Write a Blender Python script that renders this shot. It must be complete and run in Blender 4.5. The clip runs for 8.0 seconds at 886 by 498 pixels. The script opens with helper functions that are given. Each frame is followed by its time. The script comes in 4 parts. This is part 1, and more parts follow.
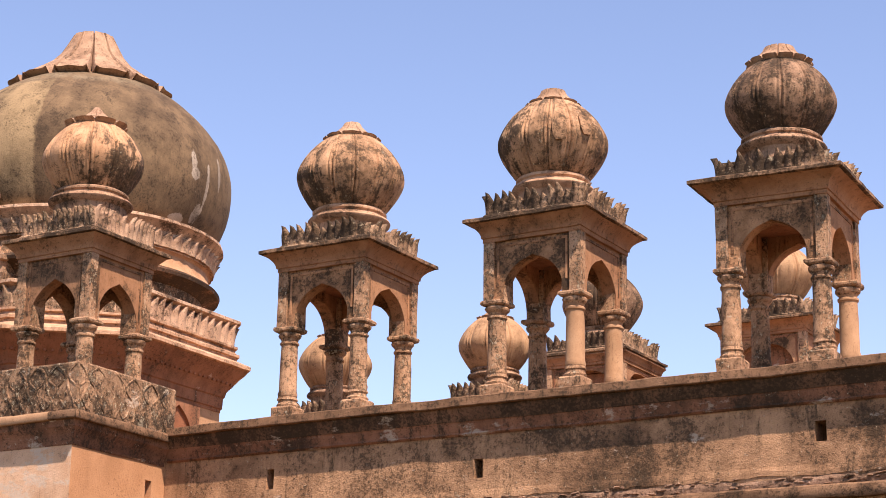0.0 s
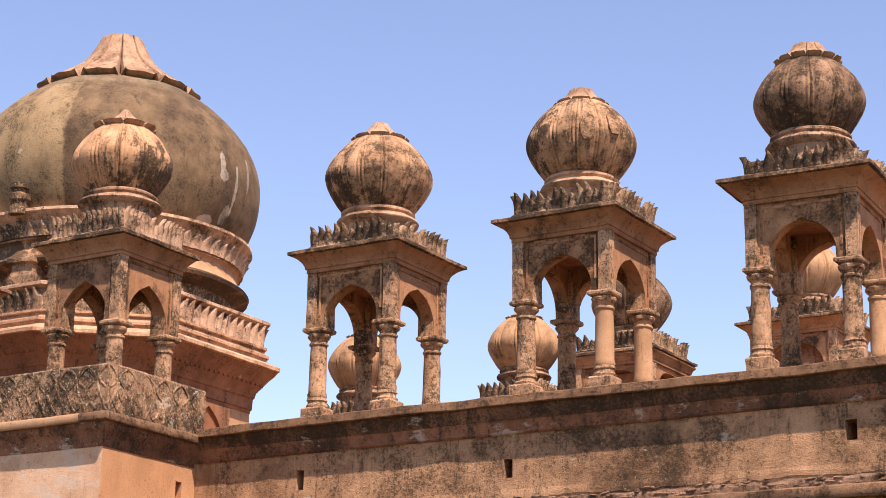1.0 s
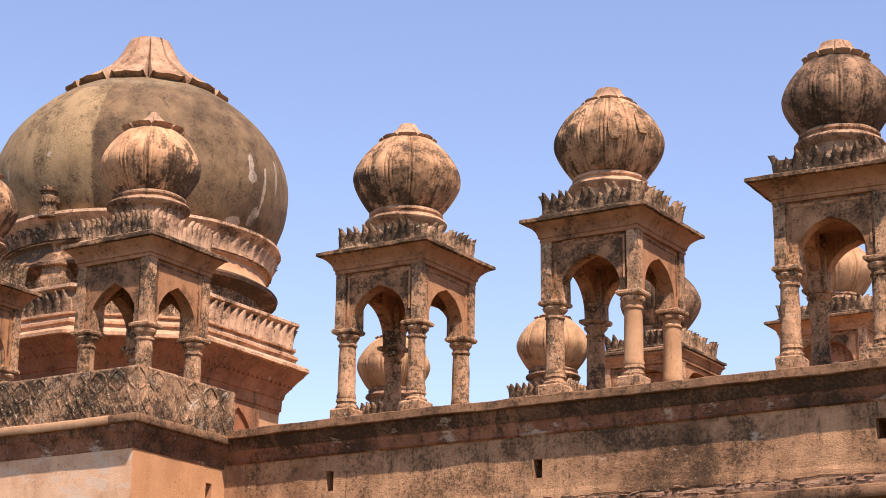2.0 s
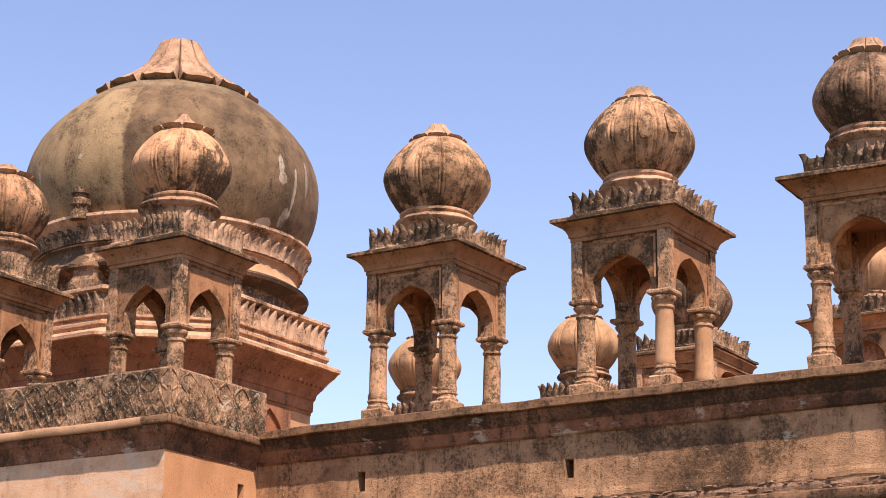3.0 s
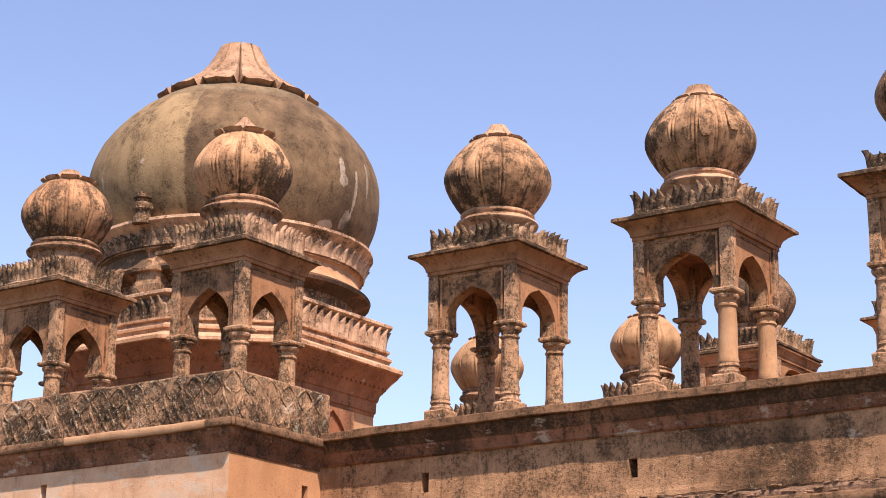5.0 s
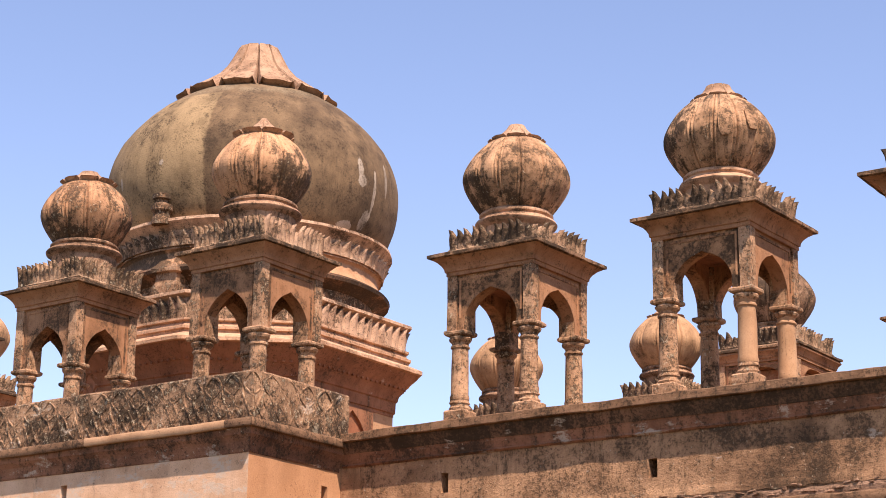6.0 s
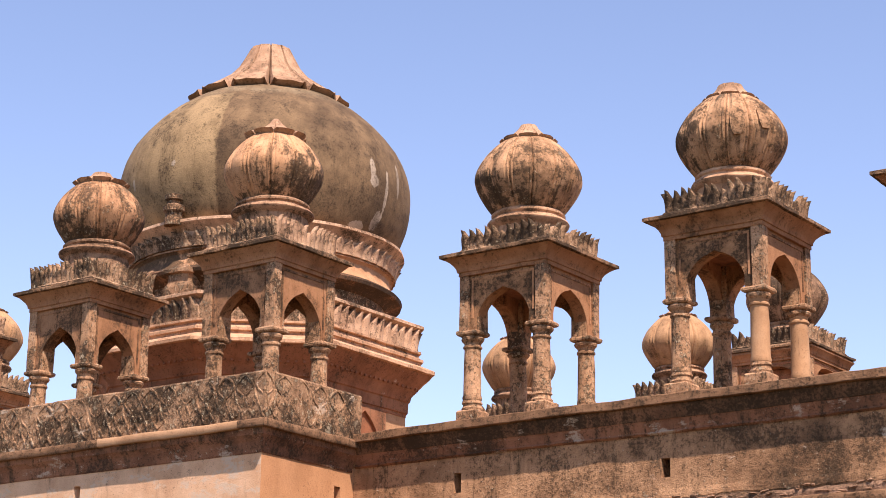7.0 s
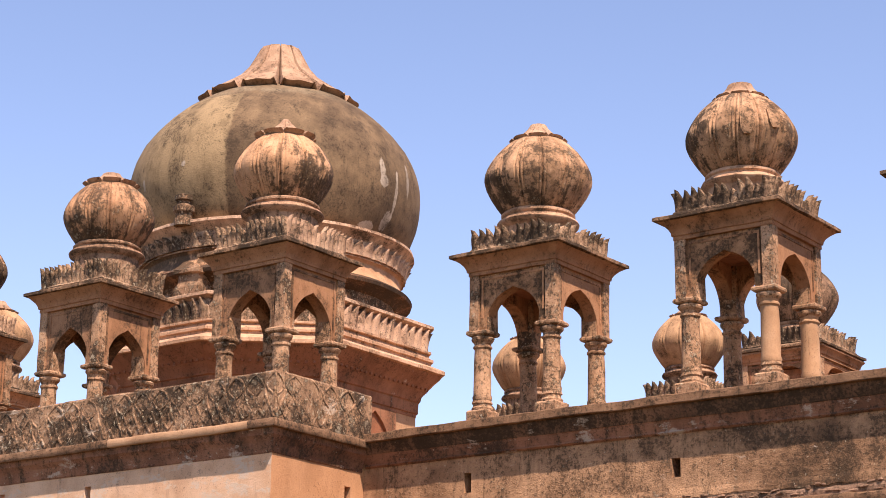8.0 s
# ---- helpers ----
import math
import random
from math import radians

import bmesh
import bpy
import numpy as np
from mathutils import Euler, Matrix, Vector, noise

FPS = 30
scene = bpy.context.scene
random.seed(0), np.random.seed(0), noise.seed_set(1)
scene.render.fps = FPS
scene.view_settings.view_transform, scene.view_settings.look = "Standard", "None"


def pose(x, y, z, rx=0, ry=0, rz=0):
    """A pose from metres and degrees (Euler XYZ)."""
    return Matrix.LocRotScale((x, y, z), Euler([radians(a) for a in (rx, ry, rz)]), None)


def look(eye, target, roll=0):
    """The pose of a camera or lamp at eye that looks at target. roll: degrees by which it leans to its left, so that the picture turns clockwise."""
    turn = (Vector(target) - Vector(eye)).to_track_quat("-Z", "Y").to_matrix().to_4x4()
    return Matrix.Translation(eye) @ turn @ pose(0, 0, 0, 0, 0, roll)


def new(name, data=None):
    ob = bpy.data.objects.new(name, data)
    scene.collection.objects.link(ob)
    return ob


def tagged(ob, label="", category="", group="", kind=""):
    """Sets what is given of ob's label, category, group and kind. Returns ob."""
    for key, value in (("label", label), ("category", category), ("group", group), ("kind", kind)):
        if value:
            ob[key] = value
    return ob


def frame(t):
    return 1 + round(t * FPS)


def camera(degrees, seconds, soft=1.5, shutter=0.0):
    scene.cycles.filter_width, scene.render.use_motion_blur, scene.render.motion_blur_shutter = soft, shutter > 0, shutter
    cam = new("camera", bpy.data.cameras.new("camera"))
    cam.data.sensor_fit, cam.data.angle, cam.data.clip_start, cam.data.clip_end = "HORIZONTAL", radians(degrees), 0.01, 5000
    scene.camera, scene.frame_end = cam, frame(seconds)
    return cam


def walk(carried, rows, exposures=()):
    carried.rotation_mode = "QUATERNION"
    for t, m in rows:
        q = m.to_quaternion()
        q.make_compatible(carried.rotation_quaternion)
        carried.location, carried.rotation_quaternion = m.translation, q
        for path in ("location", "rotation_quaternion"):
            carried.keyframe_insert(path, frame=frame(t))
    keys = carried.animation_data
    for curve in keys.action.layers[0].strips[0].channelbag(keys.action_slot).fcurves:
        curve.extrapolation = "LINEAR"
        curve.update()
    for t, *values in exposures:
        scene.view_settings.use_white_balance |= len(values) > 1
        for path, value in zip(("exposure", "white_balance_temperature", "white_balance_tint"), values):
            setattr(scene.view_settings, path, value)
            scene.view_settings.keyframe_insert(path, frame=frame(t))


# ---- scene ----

# The camera stands on the ground at one spot and pans slowly to its left.
cam = camera(25.25, 8.0, soft=0.55)
EYE = 1.6
ROWS = [
    (0.0, 30.591, 16.140, 1.036),
    (0.5, 31.028, 16.136, 1.016),
    (1.0, 31.455, 16.132, 0.996),
    (1.5, 31.863, 16.132, 0.940),
    (3.0, 33.229, 16.125, 0.895),
    (3.5, 33.664, 16.120, 0.866),
    (4.0, 34.164, 16.118, 0.848),
    (4.5, 34.656, 16.118, 0.835),
    (6.0, 35.645, 16.116, 0.828),
    (6.5, 35.816, 16.114, 0.815),
    (7.0, 36.012, 16.114, 0.790),
    (7.5, 36.168, 16.111, 0.788),
    (8.0, 36.310, 16.110, 0.790),
]
walk(cam, [(t, pose(0, 0, EYE, 90 + pitch, 0, yaw) @ pose(0, 0, 0, 0, 0, roll)) for t, yaw, pitch, roll in ROWS],
     [(0.0, 0.70, 6850, 25), (8.0, 0.70, 6850, 25)])

# ---- light ----
SUN_EL, SUN_X, SUN_Y = radians(57.5), 0.84, -0.543
world = bpy.data.worlds.new("world")
scene.world = world
world.use_nodes = True
wn = world.node_tree
sky = wn.nodes.new("ShaderNodeTexSky")
sky.sky_type = "NISHITA"
sky.sun_disc = False
sky.sun_elevation = SUN_EL
sky.sun_rotation = math.atan2(SUN_X, SUN_Y)
sky.air_density, sky.dust_density, sky.ozone_density = 1.0, 0.05, 0.5
sky.altitude = 1500
wn.nodes["Background"].inputs["Strength"].default_value = 0.15
wn.links.new(sky.outputs[0], wn.nodes["Background"].inputs["Color"])
sun_data = bpy.data.lights.new("sun", "SUN")
sun_data.energy, sun_data.angle, sun_data.color = 5.0, radians(0.53), (1.0, 0.94, 0.84)
sun = new("sun", sun_data)
to_sun = Vector((SUN_X * math.cos(SUN_EL), SUN_Y * math.cos(SUN_EL), math.sin(SUN_EL)))
sun.matrix_world = look(to_sun * 60, (0, 0, 0))


# ---- materials ----
def math_node(nt, op, a, b=None, clamp=False):
    n = nt.nodes.new("ShaderNodeMath")
    n.operation, n.use_clamp = op, clamp
    for i, v in enumerate((a, b)):
        if v is None:
            continue
        if isinstance(v, (int, float)):
            n.inputs[i].default_value = v
        else:
            nt.links.new(v, n.inputs[i])
    return n.outputs[0]


def noise_node(nt, vec, scale, detail=6.0, rough=0.6, stretch=None):
    if stretch:
        m = nt.nodes.new("ShaderNodeVectorMath")
        m.operation = "MULTIPLY"
        m.inputs[1].default_value = stretch
        nt.links.new(vec, m.inputs[0])
        vec = m.outputs[0]
    n = nt.nodes.new("ShaderNodeTexNoise")
    n.inputs["Scale"].default_value, n.inputs["Detail"].default_value, n.inputs["Roughness"].default_value = scale, detail, rough
    nt.links.new(vec, n.inputs["Vector"])
    return n.outputs["Fac"]


def step_node(nt, fac, lo, hi):
    n = nt.nodes.new("ShaderNodeMapRange")
    n.interpolation_type = "SMOOTHSTEP"
    n.inputs["From Min"].default_value, n.inputs["From Max"].default_value = lo, hi
    nt.links.new(fac, n.inputs["Value"])
    return n.outputs["Result"]


def mix_node(nt, fac, a, b):
    n = nt.nodes.new("ShaderNodeMix")
    n.data_type = "RGBA"
    if isinstance(fac, (int, float)):
        n.inputs[0].default_value = fac
    else:
        nt.links.new(fac, n.inputs[0])
    for i, v in ((6, a), (7, b)):
        if isinstance(v, tuple):
            n.inputs[i].default_value = (*v, 1)
        else:
            nt.links.new(v, n.inputs[i])
    return n.outputs[2]


SOOT = (0.040, 0.0245, 0.0125)
PALE = (0.54, 0.42, 0.27)


def plaster(name, base, alt, stain=0.5, streak=0.5, speckle=0.5, pale=0.3, scale=1.0, bump=0.5, soot=SOOT, extra=None, ribs=False, lime=0.0, patches=()):
    """Old lime plaster: two tones, run-down streaks, speckled patches of dark lichen, pale scars, pits. stain, streak,
    speckle, pale: 0 none, 1 covered.
    patches: dark fields (x, y, z, c) where x * px + y * py + z * pz + c is above zero, in the thing's own space."""
    base, alt = tuple(c * k for c, k in zip(base, (0.95, 0.81, 0.75))), tuple(c * k for c, k in zip(alt, (0.86, 0.705, 0.64)))
    mat = bpy.data.materials.new(name)
    mat.use_nodes = True
    nt = mat.node_tree
    bsdf = nt.nodes["Principled BSDF"]
    geo = nt.nodes.new("ShaderNodeNewGeometry")
    pos = geo.outputs["Position"]
    large = noise_node(nt, pos, 0.9 * scale, 5)
    mid = noise_node(nt, pos, 3.4 * scale, 10, 0.72)
    fine = noise_node(nt, pos, 24, 9, 0.72)
    field = step_node(nt, noise_node(nt, pos, 1.7 * scale, 4, 0.6), 0.40, 0.62)
    runs = noise_node(nt, pos, 1.0 * scale, 9, 0.72, (7.0, 7.0, 0.9))
    if ribs:
        tc, info = nt.nodes.new("ShaderNodeTexCoord"), nt.nodes.new("ShaderNodeObjectInfo")
        sep, com = nt.nodes.new("ShaderNodeSeparateXYZ"), nt.nodes.new("ShaderNodeCombineXYZ")
        nt.links.new(tc.outputs["Object"], sep.inputs[0])
        nt.links.new(math_node(nt, "MULTIPLY", math_node(nt, "ARCTAN2", sep.outputs[1], sep.outputs[0]), 5.0), com.inputs[0])
        nt.links.new(math_node(nt, "MULTIPLY", sep.outputs[2], 1.4), com.inputs[1])
        nt.links.new(math_node(nt, "MULTIPLY", info.outputs["Random"], 60.0), com.inputs[2])
        runs = noise_node(nt, com.outputs[0], 1.0, 9, 0.72)
    grain = noise_node(nt, pos, 48, 5, 0.65)
    flecks = noise_node(nt, pos, 21, 7, 0.66, (1.0, 1.0, 0.8))
    both = math_node(nt, "ADD", math_node(nt, "MULTIPLY", large, 0.55), math_node(nt, "MULTIPLY", mid, 0.45))
    col = mix_node(nt, step_node(nt, both, 0.36, 0.64), base, alt)
    if extra:
        col = extra(nt, col, mid, fine)
    col = mix_node(nt, math_node(nt, "MULTIPLY", step_node(nt, grain, 0.48, 0.70), 0.28), col, tuple(c * 0.5 for c in alt))
    # soft soot wash, in runs and in clouds
    wash = math_node(nt, "MULTIPLY", step_node(nt, both, 0.64 - 0.30 * stain, 0.84 - 0.30 * stain), 0.9 if stain else 0.0)
    if streak:
        r = math_node(nt, "MULTIPLY", step_node(nt, runs, 0.62 - 0.26 * streak, 0.84 - 0.26 * streak), 0.85)
        wash = math_node(nt, "MAXIMUM", wash, r)
    for px, py, pz, off in patches:
        tc = nt.nodes.new("ShaderNodeTexCoord")
        dot = nt.nodes.new("ShaderNodeVectorMath")
        dot.operation = "DOT_PRODUCT"
        dot.inputs[1].default_value = (px, py, pz)
        nt.links.new(tc.outputs["Object"], dot.inputs[0])
        reach = math_node(nt, "ADD", dot.outputs["Value"], off)
        reach = math_node(nt, "ADD", reach, math_node(nt, "MULTIPLY", math_node(nt, "SUBTRACT", mid, 0.5), 2.6))
        reach = math_node(nt, "ADD", reach, math_node(nt, "MULTIPLY", math_node(nt, "SUBTRACT", runs, 0.5), 1.6))
        wash = math_node(nt, "MAXIMUM", wash, math_node(nt, "MULTIPLY", step_node(nt, reach, 0.0, 0.45), 0.95))
    # brown weathering at two sizes under the soot
    umber = tuple(c * k for c, k in zip(alt, (0.44, 0.40, 0.36)))
    tone = step_node(nt, noise_node(nt, pos, 2.3 * scale, 7, 0.66, (1.0, 1.0, 0.7)), 0.42, 0.68)
    col = mix_node(nt, math_node(nt, "MULTIPLY", tone, 0.25 + 0.45 * stain), col, umber)
    col = mix_node(nt, math_node(nt, "MULTIPLY", wash, 0.80), col, tuple(c * 2.1 for c in soot))
    # lichen specks, denser where the wash lies
    dens = math_node(nt, "ADD", math_node(nt, "ADD", math_node(nt, "MULTIPLY", wash, 0.18), math_node(nt, "MULTIPLY", field, 0.09)), math_node(nt, "ADD", fine, 0.12 * speckle - 0.155))
    col = mix_node(nt, math_node(nt, "MULTIPLY", step_node(nt, dens, 0.475, 0.66), 0.50 + 0.35 * speckle), col, soot)
    # flaked pale spots
    if pale:
        p = step_node(nt, flecks, 0.72 - 0.18 * pale, 0.80 - 0.18 * pale)
        col = mix_node(nt, math_node(nt, "MULTIPLY", p, 0.72), col, PALE)
        p = step_node(nt, math_node(nt, "ADD", math_node(nt, "MULTIPLY", mid, 0.8), math_node(nt, "MULTIPLY", fine, 0.2)), 0.70 - 0.17 * pale, 0.76 - 0.17 * pale)
        col = mix_node(nt, math_node(nt, "MULTIPLY", p, 0.45), col, PALE)
    if lime:
        p = step_node(nt, noise_node(nt, pos, 1.0, 8, 0.68, (1.5, 1.5, 3.2)), 0.68 - 0.16 * lime, 0.74 - 0.16 * lime)
        p = math_node(nt, "MULTIPLY", p, step_node(nt, fine, 0.36, 0.52))
        col = mix_node(nt, math_node(nt, "MULTIPLY", p, 0.7), col, (0.60, 0.46, 0.33))
    nt.links.new(col, bsdf.inputs["Base Color"])
    bsdf.inputs["Roughness"].default_value = 0.92
    bsdf.inputs["Specular IOR Level"].default_value = 0.25
    h = math_node(nt, "ADD", math_node(nt, "MULTIPLY", mid, 0.6), math_node(nt, "ADD", math_node(nt, "MULTIPLY", fine, 0.40), math_node(nt, "MULTIPLY", grain, 0.12)))
    b = nt.nodes.new("ShaderNodeBump")
    b.inputs["Strength"].default_value, b.inputs["Distance"].default_value = bump, 0.06
    nt.links.new(h, b.inputs["Height"])
    nt.links.new(b.outputs[0], bsdf.inputs["Normal"])
    return mat


OCHRE, OCHRE2 = (0.52, 0.300, 0.155), (0.41, 0.225, 0.110)
RED, RED2 = (0.40, 0.205, 0.110), (0.31, 0.155, 0.082)
M_BODY = plaster("ochre_plaster", (0.58, 0.34, 0.178), (0.40, 0.22, 0.110), 0.54, 0.52, 0.60, 0.3, 0.9)
M_SOOTY = plaster("sooty_panel_plaster", (0.44, 0.26, 0.14), (0.36, 0.20, 0.10), 0.72, 0.55, 0.65, 0.3, 1.2)
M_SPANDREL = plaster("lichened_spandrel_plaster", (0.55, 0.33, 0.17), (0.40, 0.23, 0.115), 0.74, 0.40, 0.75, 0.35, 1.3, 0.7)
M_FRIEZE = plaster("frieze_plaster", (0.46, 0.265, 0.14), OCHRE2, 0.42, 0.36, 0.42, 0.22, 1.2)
M_COLUMN = plaster("column_plaster", (0.62, 0.41, 0.24), (0.43, 0.27, 0.145), 0.56, 0.42, 0.95, 0.78, 2.4, 0.8)
M_CLEAN = plaster("smooth_plaster", (0.56, 0.38, 0.22), (0.49, 0.315, 0.17), 0.10, 0.18, 0.15, 0.1, 1.0, 0.3)
M_LEAF = plaster("speckled_leaf_plaster", (0.62, 0.45, 0.28), (0.42, 0.285, 0.165), 0.74, 0.50, 0.90, 0.8, 1.8, 0.9)
M_DARKLEAF = plaster("dark_leaf_plaster", (0.58, 0.42, 0.26), (0.38, 0.255, 0.15), 0.90, 0.55, 0.95, 0.65, 1.6, 0.9)
M_EAVE = plaster("eave_edge_plaster", (0.42, 0.28, 0.16), (0.32, 0.205, 0.12), 0.85, 0.4, 0.85, 0.35, 1.8, 0.8)


def dome_plaster(name, at, hd, fields, base=(0.62, 0.42, 0.245), alt=(0.45, 0.285, 0.15), stain=0.60, streak=0.54, speckle=0.66, pale=0.55):
    """Streaked dome plaster; fields: lichen towards (sideways, up) as one faces it from the lawn, and an offset."""
    d = Vector((-at[0], -at[1], 0)).normalized()
    side = Vector((-d.y, d.x, 0))
    found = [(side.x * a / 0.78, side.y * a / 0.78, b / 0.78, c - hd * b / 0.78) for a, b, c in fields]
    return plaster(name, base, alt, stain, streak, speckle, pale, 1.5, 0.5, ribs=True, patches=found)


M_DOME = dome_plaster("small_dome_plaster", (-15.49, 23.47), 3.53, ((-0.8, -0.5, -0.35), (0.3, -0.9, -0.55)))
M_DOME_PATCHED = dome_plaster("patched_dome_plaster", (-12.06, 23.48), 3.50, ((-0.8, 0.1, -0.30), (0.4, -0.9, -0.60)), streak=0.58)
M_DOME_CORNER = dome_plaster("corner_dome_plaster", (-18.85, 21.55), 3.67, ((0.70, -0.70, -0.05), (-0.3, -0.9, -0.55)), (0.69, 0.455, 0.26), (0.54, 0.335, 0.175), 0.34, 0.50, 0.55, 0.55)
M_DOME_SOOTY = dome_plaster("sooty_dome_plaster", (-22.62, 21.55), 3.69, ((-0.5, -0.9, -0.25), (0.9, -0.1, -0.45)), (0.58, 0.36, 0.195), (0.42, 0.245, 0.125), 0.64, 0.62, 0.66, 0.70)
M_FARDOME = plaster("far_dome_plaster", (0.54, 0.37, 0.205), (0.42, 0.275, 0.145), 0.40, 0.42, 0.35, 0.2, 1.3, 0.5, ribs=True)
M_CAP = plaster("cap_plaster", (0.50, 0.335, 0.205), (0.38, 0.245, 0.145), 0.62, 0.56, 0.75, 0.5, 1.8, 0.7)
M_PETAL = plaster("petal_cap_plaster", (0.51, 0.365, 0.235), (0.40, 0.27, 0.165), 0.42, 0.50, 0.35, 0.30, 1.2, 0.5)
M_WALL = plaster("wall_plaster", (0.62, 0.40, 0.22), (0.34, 0.20, 0.105), 0.66, 0.56, 0.60, 0.55, 0.55, 0.65, lime=0.35)
M_CORNICE = plaster("sooty_cornice_plaster", (0.40, 0.205, 0.112), (0.30, 0.145, 0.080), 0.58, 0.60, 0.65, 0.5, 0.8, 0.8, lime=0.75)
M_SOOTBAND = plaster("soot_band_plaster", (0.30, 0.17, 0.095), (0.20, 0.11, 0.065), 0.85, 0.80, 0.85, 0.3, 0.8, 0.7, lime=0.5)
M_SLAB = plaster("cornice_slab_plaster", (0.34, 0.215, 0.12), (0.25, 0.155, 0.085), 0.50, 0.40, 0.8, 0.3, 1.6, 0.8)
M_BASTION = plaster("bastion_limewash", (0.58, 0.34, 0.175), (0.52, 0.295, 0.145), 0.05, 0.14, 0.15, 0.30, 0.6, 0.35)
M_LIMEWASH = plaster("pale_limewash", (0.80, 0.58, 0.38), (0.68, 0.44, 0.25), 0.08, 0.26, 0.22, 0.4, 0.6, 0.3, lime=0.95)
M_DARKDOME = plaster("dark_dome_plaster", (0.40, 0.27, 0.165), (0.26, 0.165, 0.095), 0.80, 0.66, 0.85, 0.50, 1.5, 0.8, ribs=True)
M_RELIEF = plaster("lichened_relief_plaster", (0.52, 0.35, 0.205), (0.34, 0.21, 0.115), 0.74, 0.36, 0.95, 0.80, 1.3, 1.0, lime=0.55)
M_RED = plaster("red_frieze_plaster", RED, RED2, 0.42, 0.42, 0.5, 0.35, 0.9, 0.5, lime=0.45)
M_NICHE = plaster("red_niche_plaster", (0.38, 0.15, 0.07), RED2, 0.15, 0.2, 0.2, 0.0, 1.0, 0.5)
M_RUBBLE = plaster("rubble_stone", (0.46, 0.31, 0.20), (0.22, 0.145, 0.09), 0.45, 0.0, 0.6, 0.5, 3.0, 1.0)
M_PALEEAVE = plaster("pale_eave_plaster", (0.72, 0.50, 0.32), (0.52, 0.34, 0.20), 0.42, 0.40, 0.55, 0.4, 1.5, 0.6)
# collar: tan, with a darker field towards -x and -y
M_COLLAR = plaster("collar_plaster", (0.57, 0.36, 0.20), (0.50, 0.30, 0.16), 0.14, 0.25, 0.25, 0.1, 1.0, 0.4, patches=((-0.30, -0.28, 0.0, -0.25),))
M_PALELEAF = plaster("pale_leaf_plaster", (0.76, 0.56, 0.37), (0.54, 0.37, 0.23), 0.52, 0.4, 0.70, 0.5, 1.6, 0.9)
M_EARTH = plaster("dry_grass", (0.13, 0.11, 0.055), (0.085, 0.075, 0.035), 0.0, 0.0, 0.3, 0.0, 0.4, 0.8)
M_ROOF = plaster("terrace_plaster", (0.36, 0.25, 0.15), (0.27, 0.18, 0.11), 0.45, 0.0, 0.4, 0.1, 0.8, 0.6)


def big_dome_extra(nt, col, mid, fine):
    """A renewed tan sector with a straight edge, and a smeared band under the cap."""
    tc = nt.nodes.new("ShaderNodeTexCoord")
    sep = nt.nodes.new("ShaderNodeSeparateXYZ")
    nt.links.new(tc.outputs["Object"], sep.inputs[0])
    x, y, z = sep.outputs
    ang = math_node(nt, "ARCTAN2", y, x)
    wob = math_node(nt, "MULTIPLY", math_node(nt, "SUBTRACT", mid, 0.5), 0.05)
    a = math_node(nt, "ADD", ang, wob)
    sector = math_node(nt, "MULTIPLY", step_node(nt, a, -1.20, -1.17), -1)
    sector = math_node(nt, "ADD", sector, 1, True)
    left = step_node(nt, a, -2.6, -1.75)
    low = math_node(nt, "ADD", math_node(nt, "MULTIPLY", step_node(nt, z, 1.62, 1.66), -1), 1, True)
    f = math_node(nt, "MULTIPLY", math_node(nt, "MULTIPLY", sector, left), low)
    col = mix_node(nt, math_node(nt, "MULTIPLY", f, 0.8), col, (0.37, 0.245, 0.122))
    band = math_node(nt, "MULTIPLY", step_node(nt, z, 1.55, 1.75), step_node(nt, mid, 0.35, 0.6))
    col = mix_node(nt, math_node(nt, "MULTIPLY", band, 0.6), col, (0.32, 0.235, 0.135))
    # flaked drips and patches of bare lime
    for a0, z0, wa, wz in ((-0.073, 0.25, 0.028, 0.22), (-0.055, 0.02, 0.04, 0.12), (0.075, -0.15, 0.016, 0.42), (0.225, 0.2, 0.018, 0.34), (-0.126, -0.85, 0.07, 0.10), (0.044, -0.68, 0.045, 0.22), (-1.9, -0.1, 0.012, 0.12), (-1.5, 0.1, 0.02, 0.06)):
        da = math_node(nt, "MULTIPLY", math_node(nt, "SUBTRACT", ang, a0), 1 / wa)
        dz = math_node(nt, "MULTIPLY", math_node(nt, "SUBTRACT", z, z0), 1 / wz)
        d2 = math_node(nt, "ADD", math_node(nt, "MULTIPLY", da, da), math_node(nt, "MULTIPLY", dz, dz))
        d2 = math_node(nt, "ADD", d2, math_node(nt, "MULTIPLY", math_node(nt, "SUBTRACT", mid, 0.5), 5.0))
        inside = math_node(nt, "SUBTRACT", 1.0, step_node(nt, d2, 0.75, 1.0), True)
        col = mix_node(nt, math_node(nt, "MULTIPLY", inside, 0.85), col, (0.46, 0.36, 0.26))
    return col


M_BIGDOME = plaster("big_dome_plaster", (0.245, 0.178, 0.097), (0.130, 0.096, 0.055), 0.46, 0.42, 0.58, 0.24, 0.8, 0.4, extra=big_dome_extra)


# ---- mesh helpers ----
def part(name, bm, material, parent, label=""):
    me = bpy.data.meshes.new(name)
    bmesh.ops.recalc_face_normals(bm, faces=bm.faces[:])
    bm.to_mesh(me)
    bm.free()
    me.materials.append(material)
    ob = new(name, me)
    ob.parent = parent
    if label:
        tagged(ob, label)
    return ob


def share(name, me, parent, m):
    ob = new(name, me)
    ob.parent = parent
    ob.matrix_basis = m
    return ob


def thing(name, m, label, category, group="", kind=""):
    ob = new(name)
    ob.empty_display_size = 0.2
    ob.matrix_basis = m
    return tagged(ob, label, category, group, kind)


def smooth(ob, angle=40):
    me = ob.data
    me.shade_smooth()
    me.set_sharp_from_angle(angle=radians(angle))
    return ob


